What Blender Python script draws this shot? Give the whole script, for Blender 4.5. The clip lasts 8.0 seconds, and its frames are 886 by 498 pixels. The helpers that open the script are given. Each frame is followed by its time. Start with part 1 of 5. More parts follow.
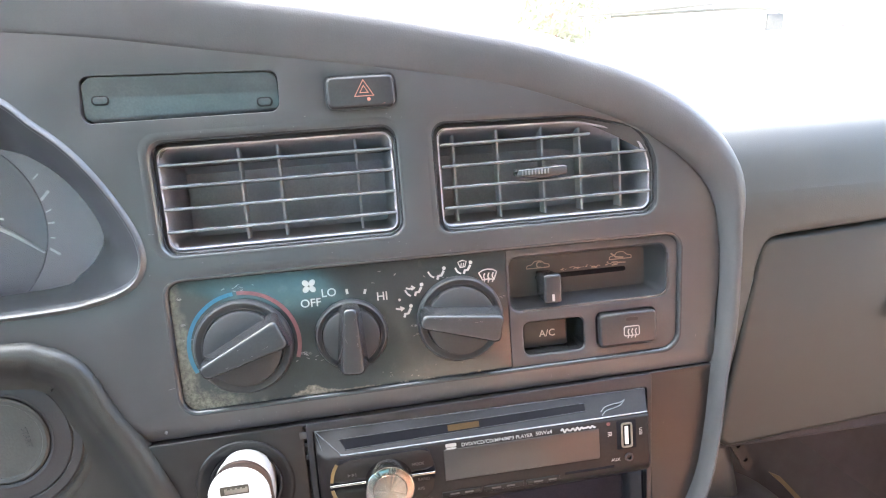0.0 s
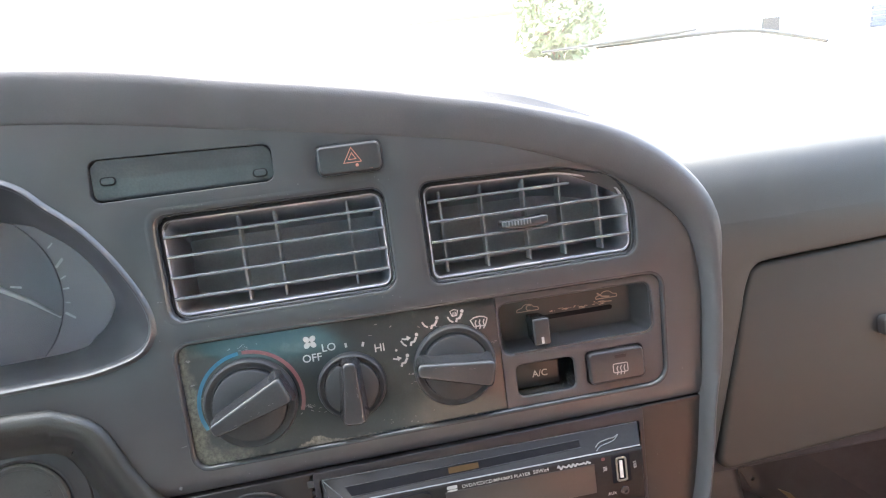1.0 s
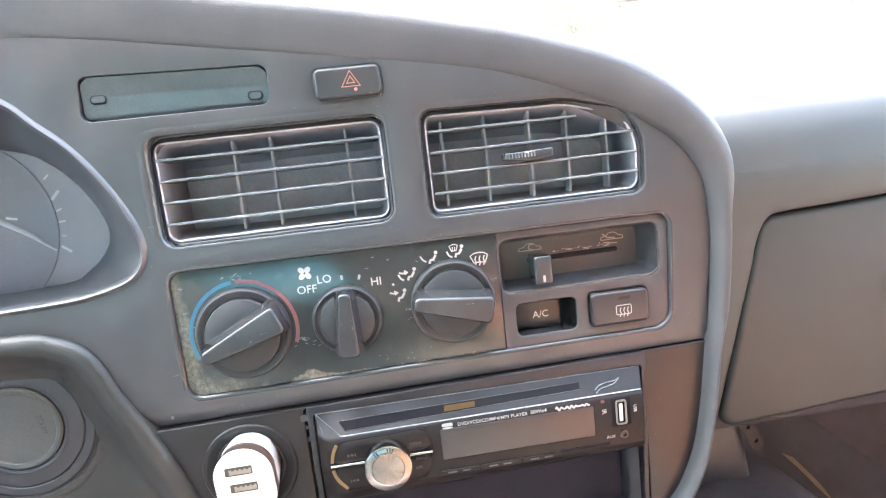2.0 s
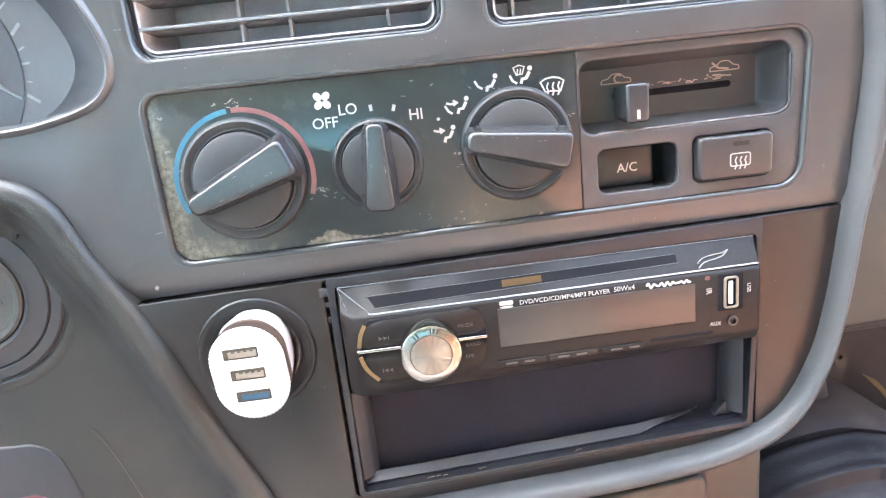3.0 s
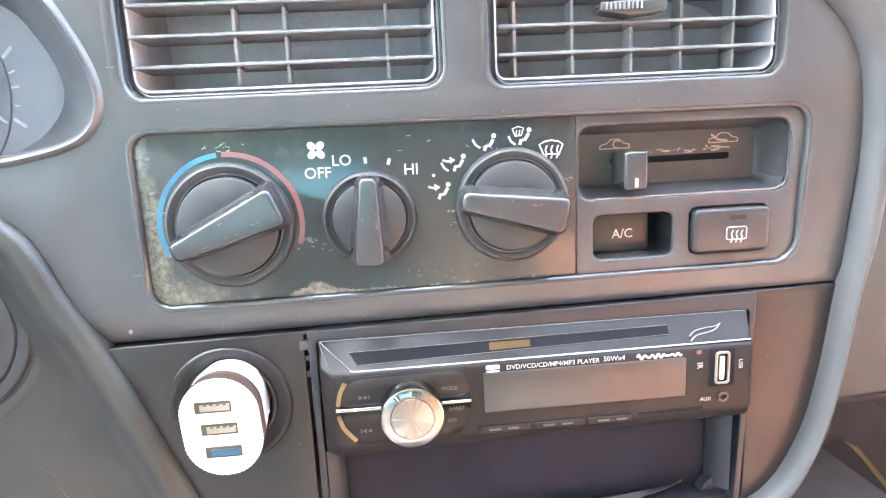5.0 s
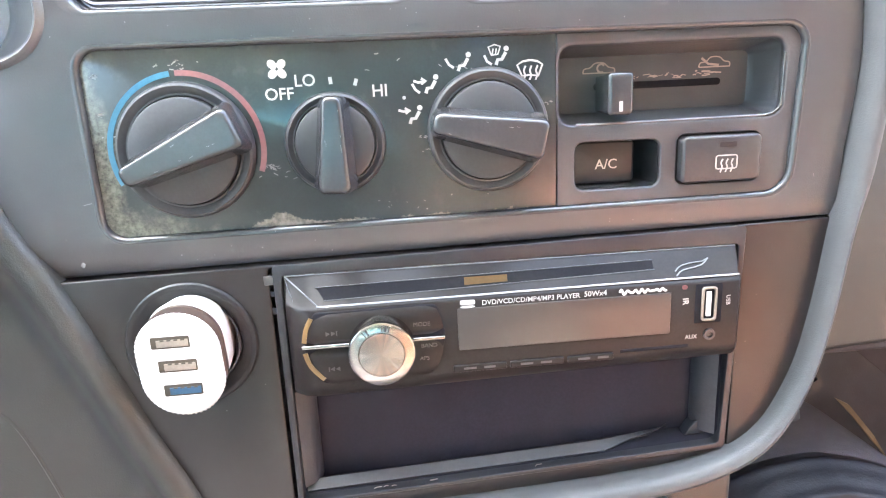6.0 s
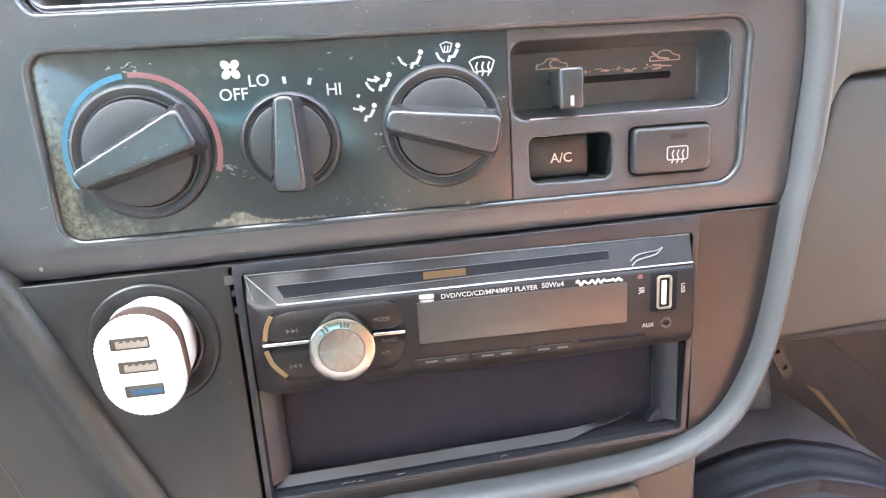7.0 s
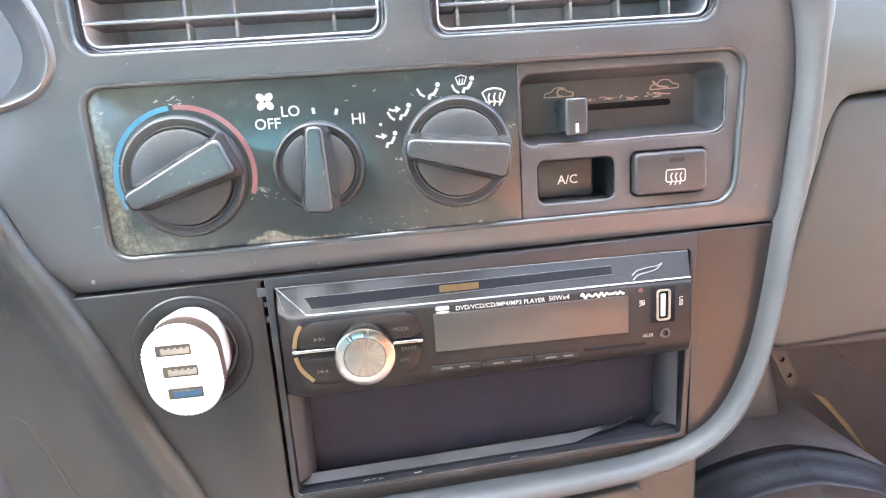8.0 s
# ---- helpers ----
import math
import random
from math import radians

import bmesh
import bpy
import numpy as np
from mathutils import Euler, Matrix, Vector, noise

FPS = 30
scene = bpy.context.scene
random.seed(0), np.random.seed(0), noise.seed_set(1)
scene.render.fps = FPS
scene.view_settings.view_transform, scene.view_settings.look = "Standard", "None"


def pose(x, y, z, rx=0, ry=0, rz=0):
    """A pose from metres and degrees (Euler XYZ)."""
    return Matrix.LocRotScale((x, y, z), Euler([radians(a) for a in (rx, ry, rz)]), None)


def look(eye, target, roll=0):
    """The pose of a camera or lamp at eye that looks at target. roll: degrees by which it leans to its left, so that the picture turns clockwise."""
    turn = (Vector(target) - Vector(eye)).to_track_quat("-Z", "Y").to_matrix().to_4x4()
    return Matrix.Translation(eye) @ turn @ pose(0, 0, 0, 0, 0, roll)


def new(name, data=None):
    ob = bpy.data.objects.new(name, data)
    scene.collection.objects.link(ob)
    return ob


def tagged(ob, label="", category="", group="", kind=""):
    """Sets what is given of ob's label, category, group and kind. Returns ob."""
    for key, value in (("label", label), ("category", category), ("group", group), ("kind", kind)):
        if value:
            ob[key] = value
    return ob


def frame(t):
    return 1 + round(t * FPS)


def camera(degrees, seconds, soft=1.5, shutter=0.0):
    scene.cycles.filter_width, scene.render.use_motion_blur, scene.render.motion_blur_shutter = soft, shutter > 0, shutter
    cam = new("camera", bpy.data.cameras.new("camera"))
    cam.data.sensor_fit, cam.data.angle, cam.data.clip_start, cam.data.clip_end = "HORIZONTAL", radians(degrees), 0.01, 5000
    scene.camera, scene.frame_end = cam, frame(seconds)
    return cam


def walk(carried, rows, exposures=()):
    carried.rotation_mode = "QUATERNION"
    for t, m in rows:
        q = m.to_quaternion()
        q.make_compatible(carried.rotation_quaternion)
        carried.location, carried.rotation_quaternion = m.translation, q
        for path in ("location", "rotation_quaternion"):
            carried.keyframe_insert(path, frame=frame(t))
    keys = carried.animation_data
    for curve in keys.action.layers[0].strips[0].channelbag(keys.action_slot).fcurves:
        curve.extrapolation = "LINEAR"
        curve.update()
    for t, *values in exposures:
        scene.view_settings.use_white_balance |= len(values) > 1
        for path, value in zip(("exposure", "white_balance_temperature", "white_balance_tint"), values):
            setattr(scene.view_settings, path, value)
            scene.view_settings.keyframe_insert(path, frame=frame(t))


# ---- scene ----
cam = camera(70.7, 8.0, soft=1.1)
PATH = [
    (0, -0.0076, -0.2911, 0.9917, 68.15, 2.57, -8.86),
    (0.5, -0.0017, -0.2983, 0.9977, 69.12, 3.64, -8.45),
    (1, 0.0026, -0.3034, 1.0135, 69.92, 5.67, -9.08),
    (1.2, 0.0045, -0.3085, 1.0195, 69.79, 5.21, -8.75),
    (2.3, 0.0062, -0.2927, 0.9672, 65.97, 4.66, -7.20),
    (2.5, 0.0049, -0.2809, 0.9520, 64.37, 4.52, -6.62),
    (3, -0.0085, -0.2465, 0.9166, 62.59, 5.01, -5.78),
    (3.5, -0.0122, -0.2390, 0.9165, 63.38, 3.98, -5.72),
    (4, -0.0175, -0.2299, 0.9271, 64.46, 2.58, -5.77),
    (5.5, -0.0027, -0.2369, 0.9171, 65.36, 1.45, -5.43),
    (6, 0.0009, -0.2305, 0.9025, 62.91, 1.43, -5.80),
    (6.5, 0.0064, -0.2286, 0.8944, 62.19, 1.37, -7.07),
    (7, 0.0114, -0.2358, 0.9012, 63.04, 2.10, -7.50),
    (7.5, 0.0181, -0.2405, 0.9031, 62.69, 2.75, -7.88),
    (8, 0.0092, -0.2523, 0.9148, 63.51, 2.53, -6.34),
]
STOPS, KELVIN, TINT = 5.43, 6750, 11
walk(cam, [(t, pose(x, y, z, rx, ry, rz)) for t, x, y, z, rx, ry, rz in PATH],
     [(t, STOPS + d, KELVIN, TINT) for t, d in ((0, 0.08), (0.5, 0.12), (1.0, -0.52), (1.2, -0.5), (2.3, 0.62), (3, 0.66), (3.5, 0.83), (4, 0.95), (5.5, 1.0), (6, 0.78), (6.5, 0.70), (7.5, 0.75), (8, 0.88))])

# ---- world, sun, exposure ----
world = bpy.data.worlds.new("sky")
scene.world = world
world.use_nodes = True
wn = world.node_tree
sky = wn.nodes.new("ShaderNodeTexSky")
sky.sky_type, sky.sun_disc = "NISHITA", False
SUN_UP, SUN_TURN = radians(43), radians(-30)
sky.air_density, sky.dust_density = 0.8, 7.0
sky.sun_elevation, sky.sun_rotation = SUN_UP, SUN_TURN
back = wn.nodes["Background"]
back.inputs["Strength"].default_value = 0.15
wn.links.new(sky.outputs["Color"], back.inputs["Color"])
sun = new("sun", bpy.data.lights.new("sun", "SUN"))
sun.data.energy, sun.data.angle, sun.data.color = 2.0, radians(0.6), (1.0, 0.95, 0.87)
sun_way = Vector((math.sin(SUN_TURN) * math.cos(SUN_UP), math.cos(SUN_TURN) * math.cos(SUN_UP), math.sin(SUN_UP)))
sun.matrix_world = look(sun_way * 20, (0, 0, 0))


# ---- materials ----
def material(name, color, rough=0.5, metal=0.0, var=0.25, grain=900.0, bump=0.15, blotch=25.0, spec=0.5,
             speck=0.0, speck_color=(0.5, 0.5, 0.48), coat=0.0, glow=None, dirt=None, dirt_amount=0.5, dirt_scale=40.0):
    """A procedural surface: base colour with blotches and grain, fine relief, light specks and dirt patches."""
    m = bpy.data.materials.new(name)
    m.use_nodes = True
    nt = m.node_tree
    b = nt.nodes["Principled BSDF"]
    co = nt.nodes.new("ShaderNodeTexCoord").outputs["Object"]

    def noise_tex(scale, detail=4.0, rough_=0.55):
        n = nt.nodes.new("ShaderNodeTexNoise")
        n.inputs["Scale"].default_value, n.inputs["Detail"].default_value, n.inputs["Roughness"].default_value = scale, detail, rough_
        nt.links.new(co, n.inputs["Vector"])
        return n.outputs["Fac"]

    def span(fac, a, b_, lo, hi):
        n = nt.nodes.new("ShaderNodeMapRange")
        for k, v in zip(("From Min", "From Max", "To Min", "To Max"), (a, b_, lo, hi)):
            n.inputs[k].default_value = v
        nt.links.new(fac, n.inputs["Value"])
        return n.outputs["Result"]

    def mix(fac, a, c):
        n = nt.nodes.new("ShaderNodeMix")
        n.data_type = "RGBA"
        if isinstance(fac, float):
            n.inputs["Factor"].default_value = fac
        else:
            nt.links.new(fac, n.inputs["Factor"])
        for k, v in (("A", a), ("B", c)):
            s = [i for i in n.inputs if i.name == k and i.type == "RGBA"][0]
            if isinstance(v, tuple):
                s.default_value = (*v, 1)
            else:
                nt.links.new(v, s)
        return [o for o in n.outputs if o.type == "RGBA"][0]

    dark = tuple(c * (1 - var) for c in color)
    lite = tuple(min(1, c * (1 + var)) for c in color)
    big, fine = noise_tex(blotch, 5), noise_tex(grain, 3)
    col = mix(span(big, 0.3, 0.7, 0, 1), dark, lite)
    col = mix(span(fine, 0.35, 0.65, 0, 0.35), col, tuple(c * (1 - var * 1.5) for c in color))
    if dirt:
        col = mix(span(noise_tex(dirt_scale, 8, 0.65), 0.62 - 0.2 * dirt_amount, 0.70 - 0.2 * dirt_amount, 0, 0.9), col, dirt)
    if speck:
        col = mix(span(noise_tex(420, 1, 0.3), 0.80 - 0.06 * speck, 0.83 - 0.06 * speck, 0, 0.8), col, speck_color)
    nt.links.new(col, b.inputs["Base Color"])
    nt.links.new(span(noise_tex(blotch, 1), 0.25, 0.75, max(0.02, rough * 0.93), min(1, rough * 1.07)), b.inputs["Roughness"])
    b.inputs["Metallic"].default_value = metal
    b.inputs["Specular IOR Level"].default_value = spec
    b.inputs["Coat Weight"].default_value = coat
    b.inputs["Coat Roughness"].default_value = 0.08
    if bump:
        n = nt.nodes.new("ShaderNodeBump")
        n.inputs["Strength"].default_value, n.inputs["Distance"].default_value = bump, 0.0004
        nt.links.new(fine, n.inputs["Height"])
        nt.links.new(n.outputs["Normal"], b.inputs["Normal"])
    if glow:
        b.inputs["Emission Color"].default_value, b.inputs["Emission Strength"].default_value = (*glow[:3], 1), glow[3]
    return m


BEZEL = material("bezel_plastic", (0.035, 0.036, 0.038), 0.35, bump=0.14, grain=1500, spec=0.62, var=0.12)
LOWER = material("lower_trim_plastic", (0.016, 0.0140, 0.0138), 0.31, spec=0.36, bump=0.16, grain=1800, var=0.12)
PAD = material("dash_pad_vinyl", (0.032, 0.033, 0.0295), 0.42, bump=0.3, grain=1300, var=0.12)
COWL = material("cowl_vinyl", (0.058, 0.058, 0.060), 0.45, spec=0.38, bump=0.22, grain=1400, var=0.12)
KNEE = material("knee_panel_plastic", (0.0248, 0.0236, 0.0204), 0.40, bump=0.4, grain=1300, var=0.12)
GLOVE = material("glovebox_plastic", (0.0215, 0.0225, 0.0198), 0.5, bump=0.3, grain=1300, var=0.12)
BLACK = material("black_plastic", (0.032, 0.031, 0.032), 0.38, bump=0.12)
KNOB = material("knob_plastic", (0.0270, 0.0270, 0.0284), 0.25, spec=0.6, bump=0.06)
SLEEVE = material("radio_sleeve_plastic", (0.019, 0.019, 0.022), 0.36, bump=0.15, spec=0.35)
GLOSSY = material("piano_black_plastic", (0.0169, 0.0137, 0.0127), 0.31, bump=0.03, spec=0.14)
SWITCH_PANEL = material("switch_panel_plastic", (0.043, 0.043, 0.046), 0.32, bump=0.16, grain=1800)
DISC = material("knob_disc_plastic", (0.0299, 0.0306, 0.0319), 0.5, bump=0.15, spec=0.4)
DEEP = material("recess_black", (0.0440, 0.0407, 0.0484), 0.7, bump=0.1, spec=0.3)
# paler than the vents' dark grey plastic, for bright front edges
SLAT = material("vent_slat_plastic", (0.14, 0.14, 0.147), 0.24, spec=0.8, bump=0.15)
FACE = material("worn_control_face", (0.019, 0.026, 0.027), 0.15, bump=0.04, spec=0.6, dirt=(0.034, 0.042, 0.040), dirt_amount=0.1, dirt_scale=70.0)
# pale duct colour carries the hazy lift of the shaded interior
DUCT = material("vent_duct_haze", (0.32, 0.31, 0.345), 0.6, bump=0.1)
RIM = material("satin_rim_plastic", (0.060, 0.060, 0.062), 0.32, bump=0.08, grain=1500, spec=0.6)
EDGE = material("polished_edge_plastic", (0.033, 0.034, 0.036), 0.22, bump=0.1, grain=1500, spec=0.7)


def hazy_lens(name, haze):
    """Old clear plastic: see-through, with a dull film that takes the light."""
    m = bpy.data.materials.new(name)
    m.use_nodes = True
    nt = m.node_tree
    b = nt.nodes["Principled BSDF"]
    b.inputs["Base Color"].default_value = (0.62, 0.59, 0.61, 1)
    b.inputs["Roughness"].default_value = 0.3
    clear, mixed = nt.nodes.new("ShaderNodeBsdfTransparent"), nt.nodes.new("ShaderNodeMixShader")
    film = nt.nodes.new("ShaderNodeTexNoise")
    film.inputs["Scale"].default_value = 30
    way = nt.nodes.new("ShaderNodeMapRange")
    way.inputs["To Min"].default_value, way.inputs["To Max"].default_value = haze * 0.8, haze * 1.2
    nt.links.new(film.outputs["Fac"], way.inputs["Value"])
    nt.links.new(way.outputs["Result"], mixed.inputs[0])
    nt.links.new(clear.outputs[0], mixed.inputs[1])
    nt.links.new(b.outputs[0], mixed.inputs[2])
    nt.links.new(mixed.outputs[0], nt.nodes["Material Output"].inputs["Surface"])
    return m


LENS = hazy_lens("cluster_lens", 0.06)


def peel(m, worn, flake, left, bottom):
    """Coating worn to a mottled film in the lower left corner, and flaked away in a thin ragged band along the bottom edge."""
    nt = m.node_tree
    b = nt.nodes["Principled BSDF"]
    co = nt.nodes.new("ShaderNodeTexCoord").outputs["Object"]
    sep = nt.nodes.new("ShaderNodeSeparateXYZ")
    nt.links.new(co, sep.inputs[0])

    def calc(op, a, c):
        n = nt.nodes.new("ShaderNodeMath")
        n.operation = op
        for i, v in enumerate((a, c)):
            if isinstance(v, (int, float)):
                n.inputs[i].default_value = v
            else:
                nt.links.new(v, n.inputs[i])
        return n.outputs[0]

    def grainy(scale, detail, rough_):
        n = nt.nodes.new("ShaderNodeTexNoise")
        n.inputs["Scale"].default_value, n.inputs["Detail"].default_value, n.inputs["Roughness"].default_value = scale, detail, rough_
        nt.links.new(co, n.inputs["Vector"])
        return n.outputs["Fac"]

    def ramp(v, lo, hi, top):
        n = nt.nodes.new("ShaderNodeMapRange")
        for k, w in zip(("From Min", "From Max", "To Min", "To Max"), (lo, hi, 0.0, top)):
            n.inputs[k].default_value = w
        nt.links.new(v, n.inputs["Value"])
        return n.outputs["Result"]

    def blend(fac, a, c):
        n = nt.nodes.new("ShaderNodeMix")
        n.data_type = "RGBA"
        ins = [i for i in n.inputs if i.type == "RGBA"]
        nt.links.new(fac, n.inputs["Factor"])
        for sock, v in zip(ins, (a, c)):
            if isinstance(v, tuple):
                sock.default_value = (*v, 1)
            else:
                nt.links.new(v, sock)
        return [o for o in n.outputs if o.type == "RGBA"][0]

    dx, dz = calc("SUBTRACT", sep.outputs["X"], left), calc("SUBTRACT", sep.outputs["Z"], bottom)
    rag = calc("SUBTRACT", grainy(75, 9, 0.78), 0.5)
    fine = grainy(420, 5, 0.7)
    # the film: widest at the corner, a thin strip further up and along
    strip = calc("ADD", calc("MULTIPLY", dx, 1.0), calc("MULTIPLY", calc("MAXIMUM", calc("SUBTRACT", dz, 0.030), 0.0), 0.12))
    corner = calc("MULTIPLY", calc("ADD", calc("MULTIPLY", dx, 0.36), dz), 0.75)
    reach = calc("SUBTRACT", calc("ADD", calc("MULTIPLY", rag, 0.020), 0.0105), calc("MINIMUM", calc("MULTIPLY", strip, 1.25), corner))
    fine = ramp(fine, 0.36, 0.62, 1.0)
    tone = blend(fine, tuple(c * 0.45 for c in worn), tuple(c * 1.5 for c in worn))
    col = blend(ramp(reach, -0.0016, 0.0042, 0.85), b.inputs["Base Color"].links[0].from_socket, tone)
    # the flakes
    hump = calc("MULTIPLY", calc("MAXIMUM", calc("SUBTRACT", 1.0, calc("ABSOLUTE", calc("MULTIPLY", calc("SUBTRACT", dx, 0.064), 80.0), 0.0)), 0.0), 0.0040)
    band = calc("SUBTRACT", calc("ADD", calc("ADD", calc("MULTIPLY", rag, 0.0110), 0.0016), hump), dz)
    beyond = calc("MULTIPLY", ramp(dx, 0.048, 0.056, 1.0), ramp(band, 0.0, 0.0003, 0.85))
    col = blend(beyond, col, blend(fine, tuple(c * 0.5 for c in flake), tuple(c * 1.3 for c in flake)))
    nt.links.new(col, b.inputs["Base Color"])


peel(FACE, (0.086, 0.089, 0.072), (0.165, 0.15, 0.125), -0.1345, -0.033)
SWITCH = material("switch_plastic", (0.028, 0.027, 0.028), 0.30, spec=0.5, bump=0.15)
WHITE_INK = material("white_ink", (0.31, 0.31, 0.30), 0.5, bump=0.0, var=0.1)
SCRATCH = material("pale_scratch", (0.16, 0.16, 0.16), 0.6, bump=0.0)
DIAL_INK = material("dial_ink", (0.42, 0.42, 0.41), 0.5, bump=0.0)
BLUE_INK = material("blue_ink", (0.02, 0.12, 0.185), 0.5, bump=0.0)
RED_INK = material("red_ink", (0.15, 0.058, 0.062), 0.5, bump=0.0)
ORANGE_INK = material("orange_ink", (0.50, 0.20, 0.14), 0.5, bump=0.0)
DIM_INK = material("dim_ink", (0.06, 0.056, 0.053), 0.5, bump=0.0)
STICKER = material("red_sticker", (0.10, 0.03, 0.03), 0.5, bump=0.0)
WORN_INK = material("worn_ink", (0.36, 0.28, 0.24), 0.6, bump=0.0)
CHARGER = material("white_charger_plastic", (0.55, 0.535, 0.52), 0.35, bump=0.05, var=0.03)
COPPER = material("brown_seam", (0.055, 0.028, 0.02), 0.4, bump=0.0)
BRONZE = material("socket_shadow_metal", (0.035, 0.026, 0.014), 0.5, bump=0.0)
USB_BLUE = material("usb_blue_plastic", (0.010, 0.046, 0.088), 0.4, bump=0.0)
TAN = material("usb_contact_tan", (0.17, 0.145, 0.115), 0.45, bump=0.0)
STEEL = material("brushed_metal", (0.36, 0.35, 0.34), 0.16, metal=1.0, bump=0.05, var=0.05)
DARK_METAL = material("dull_metal", (0.030, 0.028, 0.030), 0.5, metal=0.3, bump=0.3, var=0.3)
SPUN = material("spun_metal", (0.29, 0.27, 0.257), 0.22, metal=1.0, bump=0.0, var=0.04)
spun = SPUN.node_tree
turned = spun.nodes.new("ShaderNodeTangent")
turned.direction_type, turned.axis = "RADIAL", "Y"
spun.nodes["Principled BSDF"].inputs["Anisotropic"].default_value = 0.85
spun.links.new(turned.outputs[0], spun.nodes["Principled BSDF"].inputs["Tangent"])
BEVEL_GLINT = material("bevel_highlight", (0.11, 0.11, 0.115), 0.3, metal=0.3, bump=0.0, var=0.05)
SHELL = material("duct_plastic", (0.052, 0.053, 0.062), 0.42, bump=0.3, grain=900)
# paler colour for the mat's front part, making up for the dashboard's shade
MAT_LIFT = material("mat_lifted_from_shade", (0.11, 0.10, 0.113), 0.8, bump=0.6, grain=900)
FOOT = material("footwell_plastic", (0.038, 0.039, 0.048), 0.6, spec=0.25, bump=0.4, grain=900)
PALE_EDGE = material("worn_pale_edge", (0.30, 0.31, 0.32), 0.28, bump=0.0, var=0.1)
BRASS = material("worn_brass_strip", (0.15, 0.095, 0.038), 0.4, metal=0.2, bump=0.0)
SLOT_BLACK = material("slot_black", (0.0135, 0.0128, 0.0150), 0.85, bump=0.0, spec=0.06)
AMBER_DIM = material("amber_window", (0.075, 0.042, 0.016), 0.6, bump=0.0, spec=0.1)
TRAY = material("tray_plastic", (0.0264, 0.0252, 0.0300), 0.45, bump=0.15)
TRAY_BACK = material("tray_back_plastic", (0.019, 0.017, 0.025), 0.85, bump=0.15, spec=0.2)
SCREEN = material("display_window", (0.024, 0.021, 0.019), 0.33, bump=0.0, coat=0.15, var=0.08)
DIAL_DARK = material("speedometer_face", (0.07, 0.067, 0.07), 0.4, bump=0.0, coat=0.1, var=0.08)
GAUGE = material("gauge_face", (0.15, 0.14, 0.145), 0.35, bump=0.0, coat=0.1, var=0.08)
RUBBER = material("rubber_mat", (0.015, 0.014, 0.018), 0.45, spec=0.25, bump=0.5, grain=600)
CARPET = material("footwell_carpet", (0.075, 0.072, 0.082), 0.95, bump=1.0, grain=1200)
POCKET_FACE = material("pocket_plastic", (0.044, 0.052, 0.056), 0.24, bump=0.06, spec=0.65)
GREY_CLOTH = material("grey_cloth", (0.0270, 0.0300, 0.0334), 0.9, bump=0.5, grain=500)
YELLOW = material("yellow_strap", (0.11, 0.085, 0.042), 0.6, bump=0.3)
CABIN = material("cabin_cloth", (0.13, 0.10, 0.085), 0.9, bump=0.5, grain=500)
# brown of an unseen board that gives the panel warm reflections
BROWN_BOUNCE = material("brown_bounce", (0.1100, 0.0458, 0.0282), 0.9, bump=0.5, grain=500)
HEADLINER = material("headliner_cloth", (0.60, 0.59, 0.57), 0.95, bump=0.5, grain=700)
SAND = material("sandy_ground", (0.50, 0.44, 0.36), 0.95, bump=1.0, grain=12, blotch=0.6, var=0.15)
HOUSE = material("house_render", (0.74, 0.72, 0.68), 0.9, bump=0.4, grain=20, blotch=1.2, var=0.08)
BRICK = material("house_brick", (0.34, 0.21, 0.16), 0.9, bump=0.4, grain=20, blotch=3, var=0.2)
PANE = material("dark_pane", (0.05, 0.05, 0.052), 0.5, bump=0.0, spec=0.1)
LEAF = material("leaf", (0.17, 0.22, 0.13), 0.6, bump=0.0, blotch=6, var=0.4)
WIPER = material("wiper_grey", (0.05, 0.05, 0.05), 0.5, bump=0.0)
SHUTTER = material("weathered_shutter", (0.20, 0.20, 0.19), 0.8, bump=0.3, grain=40)
# vanes paled like the duct, to show through the shade inside
VANE = material("vent_vane_haze", (0.27, 0.265, 0.28), 0.5, bump=0.1)
LOCK = material("lock_plastic", (0.026, 0.025, 0.027), 0.5, bump=0.15)
LOCK_FACE = material("lock_face_metal", (0.060, 0.060, 0.055), 0.5, metal=0.3, bump=0.3)
BARK = material("bark", (0.14, 0.10, 0.07), 0.9, bump=0.6, grain=60)
PAINT = material("car_paint", (0.62, 0.62, 0.60), 0.25, bump=0.0, coat=0.6, var=0.03)


# ---- shapes; panel shapes are in millimetres: x right, y into the panel, z up it ----
PANEL = pose(0, 0, 0.85, -13, 0, 0)


def thing(name, base=(0, 0, 0), label="", category="", group="", kind="", on=PANEL, scale=0.001):
    e = new(name)
    e.empty_display_size = 0.02
    e.matrix_world = on @ Matrix.Translation(Vector(base) * scale)
    e["scale_mm"], e["base_mm"] = scale, base
    return tagged(e, label, category, group, kind)


def root_of(ob):
    while ob.parent:
        ob = ob.parent
    return ob


def mesh_of(bm, base, scale, smooth=32):
    bmesh.ops.translate(bm, verts=bm.verts, vec=-Vector(base))
    bmesh.ops.scale(bm, verts=bm.verts, vec=(scale, scale, scale))
    bmesh.ops.recalc_face_normals(bm, faces=bm.faces)
    me = bpy.data.meshes.new("shape")
    bm.to_mesh(me)
    bm.free()
    me.shade_smooth()
    me.set_sharp_from_angle(angle=radians(smooth))
    return me


def part(name, bm, mat, parent, label="", smooth=32):
    """One mesh object under a thing or a part."""
    r = root_of(parent)
    ob = new(name, mesh_of(bm, tuple(r["base_mm"]), r["scale_mm"], smooth))
    ob.data.materials.append(mat)
    ob.parent = parent
    return tagged(ob, label)


